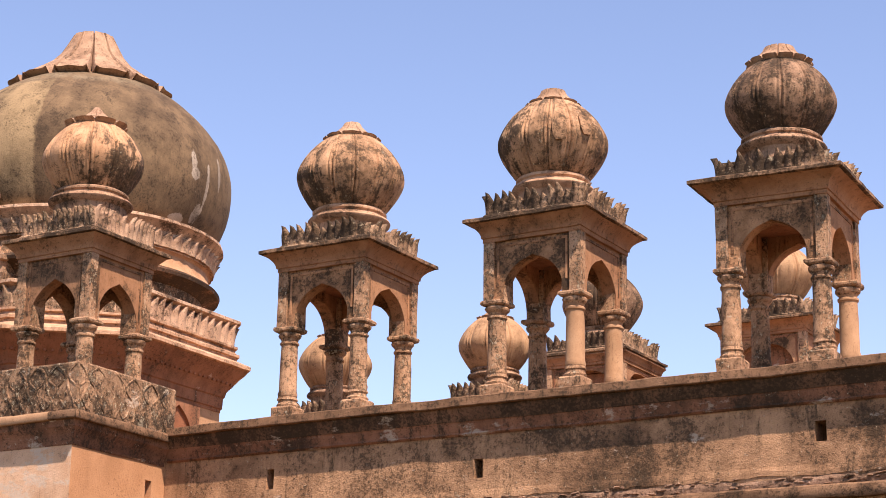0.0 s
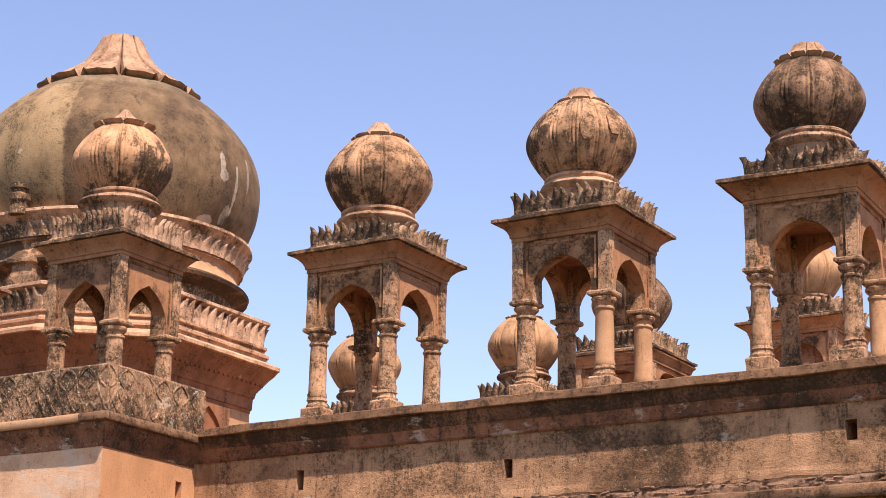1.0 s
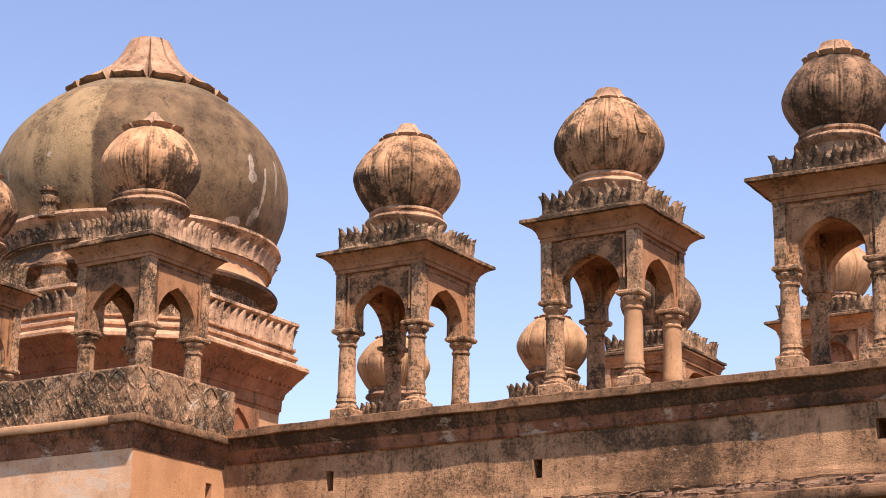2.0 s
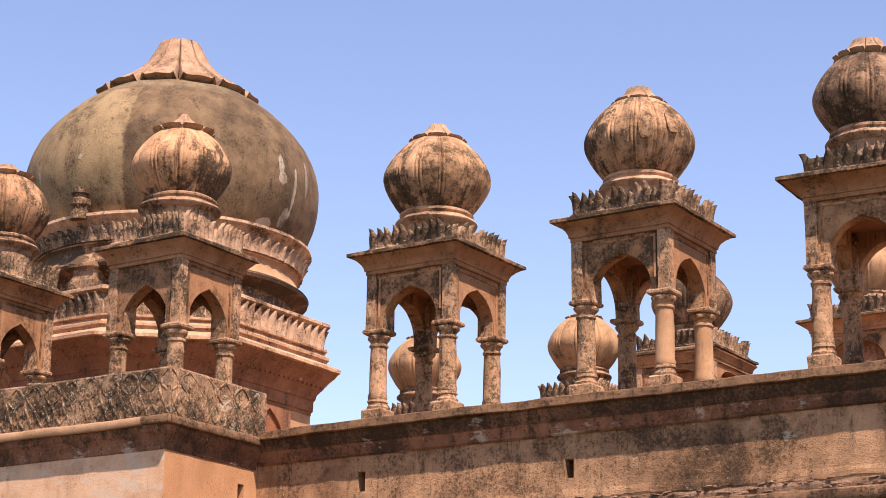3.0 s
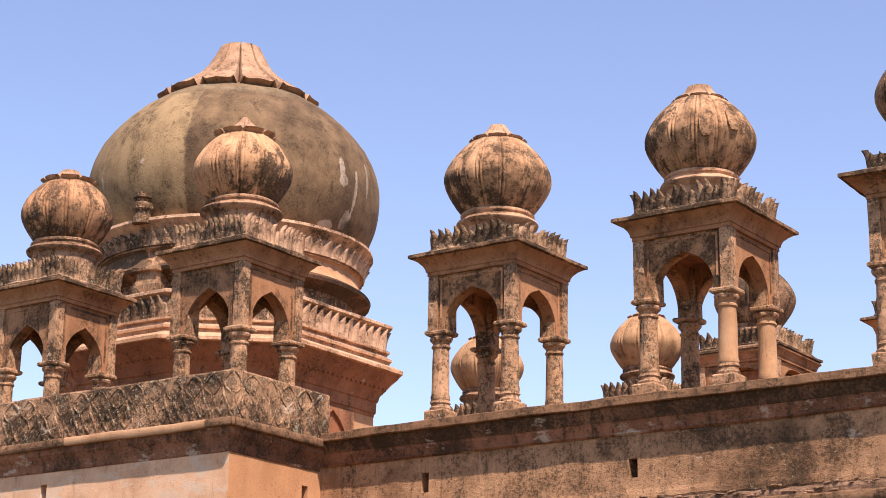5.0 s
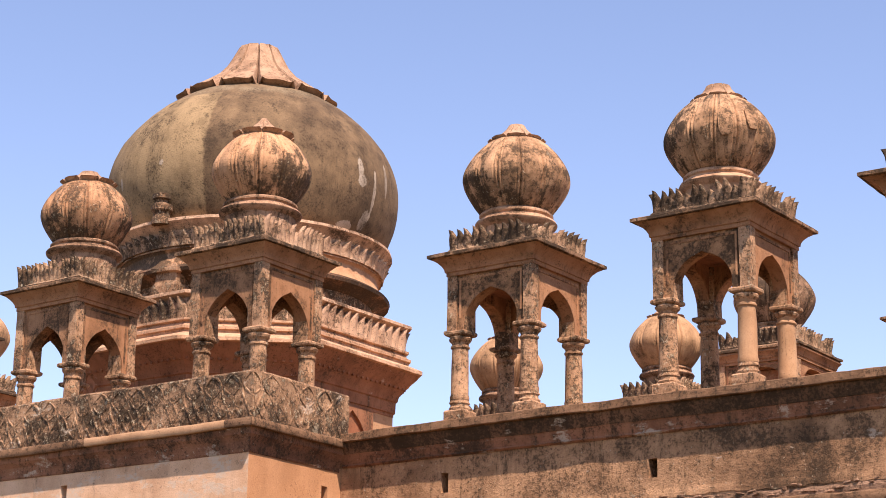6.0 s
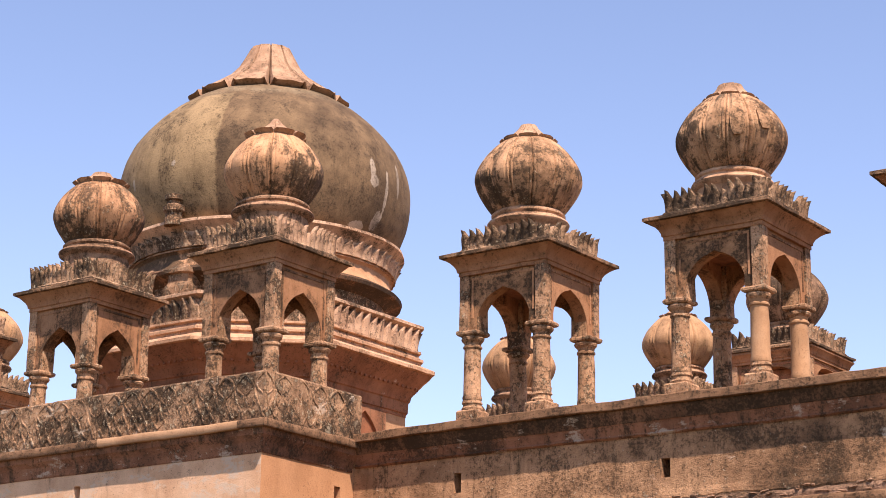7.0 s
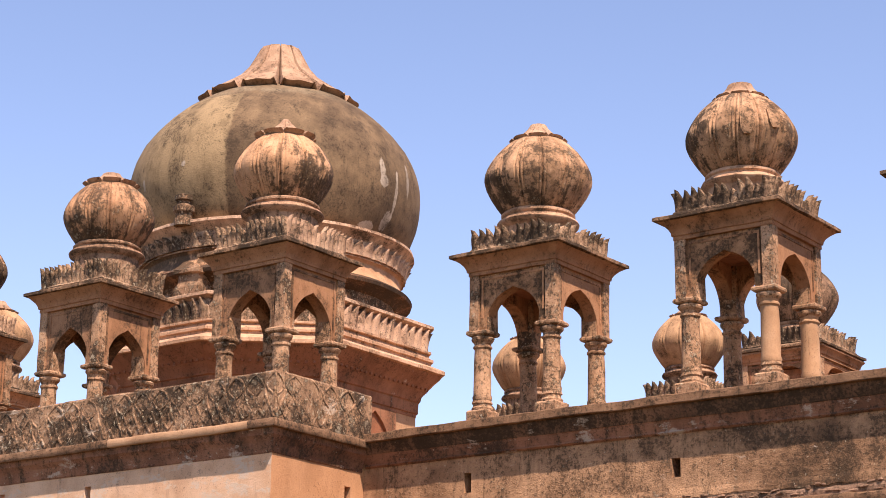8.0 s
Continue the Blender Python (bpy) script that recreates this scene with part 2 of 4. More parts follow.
def rough_up(bm, amp, freq=3.0, seed=0.0):
    """Uneven, worn surface: every corner shifted a little."""
    for v in bm.verts:
        n = noise.noise_vector(v.co * freq + Vector((seed * 7.3, seed * 3.1, seed)))
        n2 = noise.noise_vector(v.co * freq * 4 + Vector((seed * 5.3, seed, seed * 2.1)))
        v.co += n * amp + n2 * amp * 0.45


def box(bm, x0, x1, y0, y1, z0, z1):
    vs = [bm.verts.new((x, y, z)) for z in (z0, z1) for x, y in ((x0, y0), (x1, y0), (x1, y1), (x0, y1))]
    for f in ((3, 2, 1, 0), (4, 5, 6, 7), (0, 1, 5, 4), (1, 2, 6, 5), (2, 3, 7, 6), (3, 0, 4, 7)):
        bm.faces.new([vs[i] for i in f])


def loops(bm, rings, cap0=True, cap1=True):
    rows = [[bm.verts.new(p) for p in ring] for ring in rings]
    n = len(rows[0])
    for a, b in zip(rows, rows[1:]):
        for i in range(n):
            bm.faces.new((a[i], a[(i + 1) % n], b[(i + 1) % n], b[i]))
    if cap0:
        bm.faces.new(rows[0][::-1])
    if cap1:
        bm.faces.new(rows[-1])


def poly_ring(corners, z, n=1):
    out = []
    for (x0, y0), (x1, y1) in zip(corners, corners[1:] + corners[:1]):
        out += [(x0 + (x1 - x0) * i / n, y0 + (y1 - y0) * i / n, z) for i in range(n)]
    return out


def square(h):
    return [(-h, -h), (h, -h), (h, h), (-h, h)]


def octagon(h, wx, wy):
    return [(-wx, -h), (wx, -h), (h, -wy), (h, wy), (wx, h), (-wx, h), (-h, wy), (-h, -wy)]


def refine(prof, k=3):
    """More points along a smooth profile (Catmull-Rom)."""
    pts = [Vector((r, z, 0)) for r, z in prof]
    out = []
    for i in range(len(pts) - 1):
        a, b, c, d = pts[max(0, i - 1)], pts[i], pts[i + 1], pts[min(len(pts) - 1, i + 2)]
        for j in range(k):
            t = j / k
            q = 0.5 * (2 * b + (c - a) * t + (2 * a - 5 * b + 4 * c - d) * t * t + (3 * b - a - 3 * c + d) * t ** 3)
            out.append((q.x, q.y))
    return out + [prof[-1]]


def lathe(bm, prof, seg=32, lobes=0, depth=0.0, phase=0.0):
    """A turned form; lobes: how many twin-ridged ribs run up it, the first at the angle phase."""
    rings = []
    for r, z in prof:
        ring = []
        for i in range(seg):
            a = 2 * math.pi * i / seg
            k = 1.0
            if lobes:
                w = abs((a * lobes / (2 * math.pi) + 0.5) % 1 - 0.5)
                k = 1 + depth * (0.55 * math.sin(math.pi * w) ** 0.8 - 0.75 * math.exp(-(w / 0.035) ** 2) + 0.35 * math.exp(-((w - 0.085) / 0.035) ** 2) - 0.45 * math.exp(-((w - 0.165) / 0.04) ** 2))
            ring.append((r * k * math.cos(a + phase), r * k * math.sin(a + phase), z))
        rings.append(ring)
    loops(bm, rings)


def leaf_mesh(name, w, h, material, t=0.05, curl=0.07, tip=0.60):
    """An upright pointed leaf with a ridge, its tip curled outwards (-y)."""
    bm = bmesh.new()
    cols, rows = 4, 5
    front, back = [], []
    for j in range(rows + 1):
        v = j / rows
        half = w / 2 * (1.0 if v < tip else max(0.07, ((1 - v) / (1 - tip)) ** 0.75))
        f_row, b_row = [], []
        for i in range(cols + 1):
            u = 2 * i / cols - 1
            out = curl * v ** 2.6 + 0.25 * w * (1 - u * u) * (0.55 + 0.45 * v)
            z = h * v
            f_row.append(bm.verts.new((u * half, -out, z)))
            b_row.append(bm.verts.new((u * half, t - curl * 0.9 * v ** 2.6, z)))
        front.append(f_row)
        back.append(b_row)
    for j in range(rows):
        for i in range(cols):
            bm.faces.new((front[j][i], front[j][i + 1], front[j + 1][i + 1], front[j + 1][i]))
            bm.faces.new((back[j][i + 1], back[j][i], back[j + 1][i], back[j + 1][i + 1]))
        bm.faces.new((back[j][0], front[j][0], front[j + 1][0], back[j + 1][0]))
        bm.faces.new((front[j][cols], back[j][cols], back[j + 1][cols], front[j + 1][cols]))
    bm.faces.new(front[rows] + back[rows][::-1])
    bm.faces.new(front[0][::-1] + back[0])
    rough_up(bm, 0.006, 9, w * 10 + h)
    bmesh.ops.recalc_face_normals(bm, faces=bm.faces[:])
    me = bpy.data.meshes.new(name)
    bm.to_mesh(me)
    bm.free()
    me.materials.append(material)
    me.shade_smooth()
    me.set_sharp_from_angle(angle=radians(50))
    return me


def petal_mesh(name, n, prof, material, t=0.04, droop=0.06, seed=0):
    """One of n petals of a cap round the z axis, along +x. prof: (radius, height) from the top to the rim."""
    bm = bmesh.new()
    cols = 12
    half = math.pi / n
    top, bot = [], []
    for k, (r, z) in enumerate(prof):
        v = k / (len(prof) - 1)
        t_row, b_row = [], []
        for i in range(cols + 1):
            u = 2 * i / cols - 1
            a = u * half * (0.985 if v < 0.6 else 0.985 - 0.18 * (v - 0.6))
            point = 1 + (0.07 * (1 - abs(u) ** 1.5) - 0.05) * max(0, (v - 0.7) / 0.3)
            groove = droop * r * (1.5 * abs(u) ** 8 * (1 - 0.72 * v) - 0.55 * math.exp(-((abs(u) - 0.80) / 0.10) ** 2) - 0.06 * (1 - u * u) * v)
            rr = r * point
            t_row.append(bm.verts.new((rr * math.cos(a), rr * math.sin(a), z - groove)))
            under = rr * (0.98 - 0.17 * v ** 4)
            b_row.append(bm.verts.new((under * math.cos(a), under * math.sin(a), z - groove - t * (1 + 0.5 * v ** 4))))
        top.append(t_row)
        bot.append(b_row)
    m = len(prof)
    for j in range(m - 1):
        for i in range(cols):
            bm.faces.new((top[j][i], top[j + 1][i], top[j + 1][i + 1], top[j][i + 1]))
            bm.faces.new((bot[j][i + 1], bot[j + 1][i + 1], bot[j + 1][i], bot[j][i]))
        bm.faces.new((top[j][0], bot[j][0], bot[j + 1][0], top[j + 1][0]))
        bm.faces.new((bot[j][cols], top[j][cols], top[j + 1][cols], bot[j + 1][cols]))
    for i in range(cols):
        bm.faces.new((top[m - 1][i], bot[m - 1][i], bot[m - 1][i + 1], top[m - 1][i + 1]))
        bm.faces.new((bot[0][i], top[0][i], top[0][i + 1], bot[0][i + 1]))
    rough_up(bm, prof[-1][0] * 0.008, 6 / prof[-1][0] * 0.5, seed)
    bmesh.ops.recalc_face_normals(bm, faces=bm.faces[:])
    me = bpy.data.meshes.new(name)
    bm.to_mesh(me)
    bm.free()
    me.materials.append(material)
    me.shade_smooth()
    me.set_sharp_from_angle(angle=radians(45))
    return me


def arch_curve(half, spring, apex, n=10):
    """Pointed arch, from the left springing to the right one: (x, z)."""
    rise = apex - spring
    rad = (half * half + rise * rise) / (2 * half)
    full = math.atan2(rise, rad - half)
    pts = []
    for i in range(n + 1):
        ang = full * i / n
        pts.append((-half + rad - rad * math.cos(ang), spring + rad * math.sin(ang)))
    pts[-1] = (0.0, apex + 0.02)
    return pts + [(-x, z) for x, z in pts[-2::-1]]


def arch_panel(bm, width, z0, z1, half, spring, apex, y0, y1):
    """A wall piece between y0 (outer) and y1 with a pointed opening from its foot up; x from -width to width."""
    cur = [(-half, z0)] + arch_curve(half, spring, apex) + [(half, z0)]
    k = len(cur)
    outer = []
    for i, (x, z) in enumerate(cur):
        if z <= spring + 1e-6 and x < 0:
            outer.append((-width, z if i == 0 else spring))
        elif z <= spring + 1e-6 and x > 0:
            outer.append((width, z if i == k - 1 else spring))
        else:
            outer.append((width * max(-1, min(1, x / half * 1.0)), z1))
    a = [[bm.verts.new((x, y, z)) for x, z in cur] for y in (y0, y1)]
    b = [[bm.verts.new((x, y, z)) for x, z in outer] for y in (y0, y1)]
    for i in range(k - 1):
        bm.faces.new((a[0][i], a[0][i + 1], b[0][i + 1], b[0][i]))
        bm.faces.new((a[1][i + 1], a[1][i], b[1][i], b[1][i + 1]))
        bm.faces.new((a[0][i + 1], a[0][i], a[1][i], a[1][i + 1]))
        bm.faces.new((b[0][i], b[0][i + 1], b[1][i + 1], b[1][i]))
    for i in (0, k - 1):
        bm.faces.new((a[0][i], b[0][i], b[1][i], a[1][i]))


def run_profile(bm, prof, p0, p1, out, step=0.25, amp=0.006, seed=0.0, ends=(0.0, 0.0)):
    """A moulding along the line p0 to p1; prof: closed list of (how far out, z). ends: how much each end grows with the outward reach (mitres)."""
    p0, p1, out = Vector((*p0, 0)), Vector((*p1, 0)), Vector((*out, 0))
    along = (p1 - p0).normalized()
    n = max(2, int((p1 - p0).length / step))
    rings = []
    for i in range(n + 1):
        u = i / n
        base = p0.lerp(p1, u)
        ring = []
        for o, z in prof:
            q = base + out * o + along * (o * (ends[1] * u - ends[0] * (1 - u)))
            w = noise.noise(Vector((q.x * 1.7 + seed, q.y * 1.7, z * 3))) * amp + noise.noise(Vector((q.x * 7 + seed, q.y * 7, z * 9))) * amp * 0.7
            s = noise.noise(Vector((q.x * 0.5 + seed, q.y * 0.5, 0))) * amp * 1.5
            ring.append(tuple(q + out * w + Vector((0, 0, z + w * 0.6 + s))))
        rings.append(ring)
    loops(bm, rings)


def holed_wall(bm, x0, x1, z0, z1, holes, y_face, depth, step=0.5):
    """A wall face in the plane y = y_face with recessed rectangular openings (x0, x1, z0, z1)."""
    xs = sorted({x0, x1, *[h[0] for h in holes], *[h[1] for h in holes], *[x0 + step * i for i in range(int((x1 - x0) / step))]})
    zs = sorted({z0, z1, *[h[2] for h in holes], *[h[3] for h in holes]})
    grid = {}

    def vert(x, y, z):
        key = (round(x, 4), round(y, 4), round(z, 4))
        if key not in grid:
            grid[key] = bm.verts.new((x, y, z))
        return grid[key]

    for xa, xb in zip(xs, xs[1:]):
        for za, zb in zip(zs, zs[1:]):
            xm, zm = (xa + xb) / 2, (za + zb) / 2
            inside = any(h[0] < xm < h[1] and h[2] < zm < h[3] for h in holes)
            if not inside:
                bm.faces.new((vert(xa, y_face, za), vert(xb, y_face, za), vert(xb, y_face, zb), vert(xa, y_face, zb)))
    for ha, hb, hc, hd in holes:
        yd = y_face + depth
        xi = [x for x in xs if ha <= x <= hb]
        zi = [z for z in zs if hc <= z <= hd]
        for xa, xb in zip(xi, xi[1:]):
            bm.faces.new((vert(xa, y_face, hc), vert(xa, yd, hc), vert(xb, yd, hc), vert(xb, y_face, hc)))
            bm.faces.new((vert(xa, y_face, hd), vert(xb, y_face, hd), vert(xb, yd, hd), vert(xa, yd, hd)))
        for za, zb in zip(zi, zi[1:]):
            bm.faces.new((vert(ha, y_face, za), vert(ha, y_face, zb), vert(ha, yd, zb), vert(ha, yd, za)))
            bm.faces.new((vert(hb, y_face, zb), vert(hb, y_face, za), vert(hb, yd, za), vert(hb, yd, zb)))
    box(bm, x0 + 0.8, x1 - 0.1, y_face + depth, y_face + depth + 0.2, z0, z1)


# ---- ground ----
bm = bmesh.new()
n = 24
grid = [[bm.verts.new((-1500 + 3000 * i / n, -1500 + 3000 * j / n, 0)) for i in range(n + 1)] for j in range(n + 1)]
for j in range(n):
    for i in range(n):
        bm.faces.new((grid[j][i], grid[j][i + 1], grid[j + 1][i + 1], grid[j + 1][i]))
tagged(part("ground", bm, M_EARTH, None), "dry grassy earth round the palace", "ground", kind="structure")

# ---- main wall: front in the plane y = 22.85, cornice edge at y = 22.62 ----
WALL_Y, XJ, X_END = 22.85, -18.15, 6.0
wall = thing("wall_main", pose(0, 0, 0), "weathered ochre plaster palace wall stained with black lichen", "wall", kind="structure")
holes = [(-16.36, -16.235, 6.09, 6.377), (-12.965, -12.83, 6.017, 6.275), (-8.18, -8.03, 6.135, 6.39), (-3.6, -3.45, 6.1, 6.36)]
bm = bmesh.new()
holed_wall(bm, XJ - 0.1, X_END, 5.70, 6.72, holes, WALL_Y, 0.45)
part("wall_face", bm, M_WALL, wall)
bm = bmesh.new()
run_profile(bm, [(-0.3, 6.96), (0.235, 6.96), (0.242, 6.97), (0.240, 7.02), (0.238, 7.075), (0.228, 7.085), (-0.3, 7.09)], (XJ, WALL_Y), (X_END, WALL_Y), (0, -1), 0.12, 0.014, 1.0)
smooth(part("cornice_slab", bm, M_SLAB, wall, "sooty plaster coping slab with a worn edge"), 25)
bm = bmesh.new()
run_profile(bm, [(-0.3, 6.60), (0.02, 6.60), (0.05, 6.622), (0.03, 6.645), (0.05, 6.72), (0.075, 6.79), (-0.3, 6.79)], (XJ, WALL_Y), (X_END, WALL_Y), (0, -1), 0.12, 0.010, 2.0)
smooth(part("lower_moulding", bm, M_CORNICE, wall, "stained moulding with flakes of pale lime"), 35)
bm = bmesh.new()
run_profile(bm, [(-0.3, 6.785), (0.085, 6.785), (0.10, 6.82), (0.15, 6.90), (0.165, 6.965), (-0.3, 6.965)], (XJ, WALL_Y), (X_END, WALL_Y), (0, -1), 0.12, 0.010, 2.5)
smooth(part("cavetto", bm, M_SOOTBAND, wall, "soot-blackened hollow moulding under the coping"), 35)
bm = bmesh.new()
run_profile(bm, [(-0.3, 5.42), (0.10, 5.42), (0.125, 5.45), (0.125, 5.56), (0.10, 5.585), (-0.3, 5.59)], (XJ, WALL_Y), (X_END, WALL_Y), (0, -1), 0.12, 0.014, 3.0)
smooth(part("string_course", bm, M_SLAB, wall), 45)
bm = bmesh.new()
run_profile(bm, [(-0.3, 5.58), (0.015, 5.58), (0.02, 5.66), (-0.015, 5.74), (-0.3, 5.74)], (XJ, WALL_Y), (X_END, WALL_Y), (0, -1), 0.08, 0.02, 4.0)
part("rubble_core", bm, M_RUBBLE, wall)
bm = bmesh.new()
n = 420
rows = []
for i in range(n + 1):
    x = XJ + (X_END - XJ) * i / n
    edge = 5.735 + 0.030 * noise.noise(Vector((x * 1.3, 0, 0))) + 0.028 * noise.noise(Vector((x * 6, 3, 0))) + 0.012 * noise.noise(Vector((x * 23, 7, 0)))
    rows.append([(x, WALL_Y + 0.03, edge + 0.004), (x, WALL_Y - 0.012, edge), (x, WALL_Y - 0.012, edge + 0.06), (x, WALL_Y - 0.002, 5.86), (x, WALL_Y + 0.03, 5.86)])
loops(bm, rows)
part("plaster_edge", bm, M_WALL, wall, "ragged edge of broken plaster")
bm = bmesh.new()
box(bm, XJ - 0.1, X_END, WALL_Y, WALL_Y + 0.75, 0.0, 5.44)
part("lower_wall", bm, M_WALL, wall)
bm = bmesh.new()
box(bm, -40, X_END, WALL_Y + 0.3, 48, 6.5, 7.05)
tagged(part("floor_terrace", bm, M_ROOF, None), "flat plastered roof terrace of the palace", "terrace", kind="structure")
bm = bmesh.new()
box(bm, -40, -39.5, 22.0, 48, 0, 6.49)
box(bm, -39.5, X_END - 0.5, 47.5, 48, 0, 6.49)
box(bm, -39.5, -34.25, 22.0, 23.1, 0, 6.49)
box(bm, X_END - 0.5, X_END, 23.65, 48, 0, 6.49)
tagged(part("wall_outer", bm, M_WALL, None), "plain plastered outer walls of the palace", "wall", kind="structure")

# ---- bastion: front in y = 20.77, side in x = -18.20 ----
BX, BY = -18.20, 20.77
bastion = thing("wall_bastion", pose(0, 0, 0), "limewashed projecting palace bastion with sooty cornice", "wall", kind="structure")
bholes = [(-21.915, -21.785, 6.08, 6.365), (-23.81, -23.69, 6.10, 6.40), (-25.7, -25.57, 6.1, 6.39)]
bm = bmesh.new()
holed_wall(bm, -34, BX, 0, 6.60, bholes, BY, 0.45)
part("front_wall", bm, M_LIMEWASH, bastion, "peach limewashed plaster with pale scars")
bm = bmesh.new()
holed_wall(bm, BY, WALL_Y, 0, 6.60, [(22.41, 22.55, 6.02, 6.29)], 0, 0.45)
bmesh.ops.transform(bm, matrix=Matrix.Translation((BX, 0, 0)) @ Matrix.Rotation(radians(90), 4, "Z"), verts=bm.verts[:])
part("side_wall", bm, M_BASTION, bastion)
for a, b, o, e, m in (((-34, BY), (-21.28, BY), (0, -1), (0, 0), M_SLAB), ((-21.28, BY), (-18.50, BY), (0, -1), (0, 0), M_CLEAN), ((-18.50, BY), (BX, BY), (0, -1), (0, 1), M_SLAB), ((BX, BY), (BX, WALL_Y - 0.05), (1, 0), (1, 0), M_SLAB)):
    bm = bmesh.new()
    run_profile(bm, [(-0.4, 6.865), (0.19, 6.87), (0.20, 6.885), (0.205, 6.965), (0.19, 6.99), (-0.4, 6.995)], a, b, o, 0.12, 0.010, 5.0, e)
    smooth(part("cornice_slab", bm, m, bastion, "clean repaired length of coping" if m is M_CLEAN else ""), 50)
for a, b, o, e in (((-34, BY), (BX, BY), (0, -1), (0, 1)), ((BX, BY), (BX, WALL_Y - 0.05), (1, 0), (1, 0))):
    bm = bmesh.new()
    run_profile(bm, [(-0.4, 6.54), (0.012, 6.54), (0.024, 6.565), (0.02, 6.59), (0.05, 6.68), (0.055, 6.71), (0.12, 6.78), (0.13, 6.875), (-0.4, 6.875)], a, b, o, 0.12, 0.008, 6.0, e)
    smooth(part("cavetto", bm, M_CORNICE, bastion), 35)
bm = bmesh.new()
box(bm, -34, BX - 0.5, BY + 0.5, WALL_Y + 0.28, 6.3, 6.95)
box(bm, -34.2, -34.0, BY, 23.1, 0, 6.85)
tagged(part("floor_bastion", bm, M_ROOF, None), "plastered bastion roof behind the carved parapet", "terrace", kind="structure")


def ribbon(bm, pts, width, height, closed=False):
    """A raised strand of triangular section on the plane y = 0, along points (x, z)."""
    rows = []
    k = len(pts)
    for i, (x, z) in enumerate(pts):
        x0, z0 = pts[(i - 1) % k] if closed or i else pts[i]
        x1, z1 = pts[(i + 1) % k] if closed or i < k - 1 else pts[i]
        dx, dz = x1 - x0, z1 - z0
        d = math.hypot(dx, dz) or 1
        nx, nz = -dz / d * width / 2, dx / d * width / 2
        rows.append([bm.verts.new((x + nx, 0.01, z + nz)), bm.verts.new((x + nx * 0.4, -height, z + nz * 0.4)), bm.verts.new((x - nx * 0.4, -height, z - nz * 0.4)), bm.verts.new((x - nx, 0.01, z - nz))])
    pairs = list(zip(rows, rows[1:])) + ([(rows[-1], rows[0])] if closed else [])
    for a, b in pairs:
        for i in range(3):
            bm.faces.new((a[i], a[i + 1], b[i + 1], b[i]))


def carving_mesh(name, w, h, seed):
    """One repeat of the parapet's relief: a loop above crossing leaf strands with a boss between them."""
    bm = bmesh.new()
    for s in (-1, 1):
        ribbon(bm, [(s * w * (0.5 - 0.5 * math.sin(u * math.pi / 2) ** 1.3), h * (0.04 + 0.62 * u)) for u in (0, 0.15, 0.3, 0.45, 0.6, 0.75, 0.9, 1)], 0.05, 0.020)
        ribbon(bm, [(s * w * 0.5 * math.sin(u * math.pi / 2), h * (0.06 + 0.50 * u)) for u in (0, 0.2, 0.4, 0.6, 0.8, 1)], 0.045, 0.017)
        ribbon(bm, [(s * w * (0.5 - 0.42 * math.sin(u * math.pi)), h * (0.50 + 0.46 * u)) for u in (0, 0.15, 0.3, 0.5, 0.7, 0.85, 1)], 0.04, 0.016)
    for cx, cz, rx, rz in ((0, 0.36, 0.16, 0.13), (0.5, 0.16, 0.14, 0.09), (0.5, 0.60, 0.13, 0.12)):
        c = bm.verts.new((cx * w, -0.026, cz * h))
        ring = [bm.verts.new((cx * w + rx * w * math.cos(a), 0.01, cz * h + rz * h * math.sin(a))) for a in [2 * math.pi * i / 8 for i in range(8)]]
        for i in range(8):
            bm.faces.new((ring[i], ring[(i + 1) % 8], c))
    rough_up(bm, 0.020, 6, seed)
    bmesh.ops.recalc_face_normals(bm, faces=bm.faces[:])
    me = bpy.data.meshes.new(name)
    for v in bm.verts:
        v.co.y = v.co.y * 0.58 if v.co.y < 0 else v.co.y
    bm.to_mesh(me)
    bm.free()
    me.materials.append(M_RELIEF)
    return me


PX, PY, PZ0, PZ1 = -18.03, 20.605, 6.985, 7.69
parapet = thing("parapet", pose(0, 0, 0), "carved plaster parapet blackened by lichen on the bastion", "parapet", kind="structure")
bm = bmesh.new()
run_profile(bm, [(-0.20, PZ0), (0, PZ0), (0, 7.15), (0, 7.33), (0, 7.52), (0, PZ1 - 0.03), (-0.03, PZ1), (-0.20, PZ1)], (-34, PY), (PX, PY), (0, -1), 0.14, 0.014, 8.0)
part("parapet_front", bm, M_RELIEF, parapet)
bm = bmesh.new()
run_profile(bm, [(-0.20, PZ0), (0, PZ0), (0, 7.15), (0, 7.33), (0, 7.52), (0, PZ1 - 0.03), (-0.03, PZ1), (-0.20, PZ1)], (PX, PY + 0.21), (PX, 22.80), (1, 0), 0.14, 0.014, 9.0)
part("parapet_side", bm, M_RELIEF, parapet)
CARVED = [carving_mesh("carving", 0.37, 0.69, s) for s in range(9)]
rnd = random.Random(4)
for i in range(26):
    share("carving", rnd.choice(CARVED), parapet, pose(PX - 0.20 - 0.37 * i, PY, PZ0))
for i in range(5):
    share("carving", rnd.choice(CARVED), parapet, pose(PX, PY + 0.21 + 0.40 * i, PZ0, 0, 0, 90))

# ---- domed kiosks ----
LEAVES = {}


def leaf_for(w, h, material):
    key = (round(w, 3), round(h, 3), material.name)
    if key not in LEAVES:
        LEAVES[key] = [leaf_mesh("leaf", w * 1.04, h * k, material, curl=c) for k, c in ((1.0, 0.075), (0.96, 0.065), (1.03, 0.085), (0.70, 0.03))]
    return LEAVES[key]


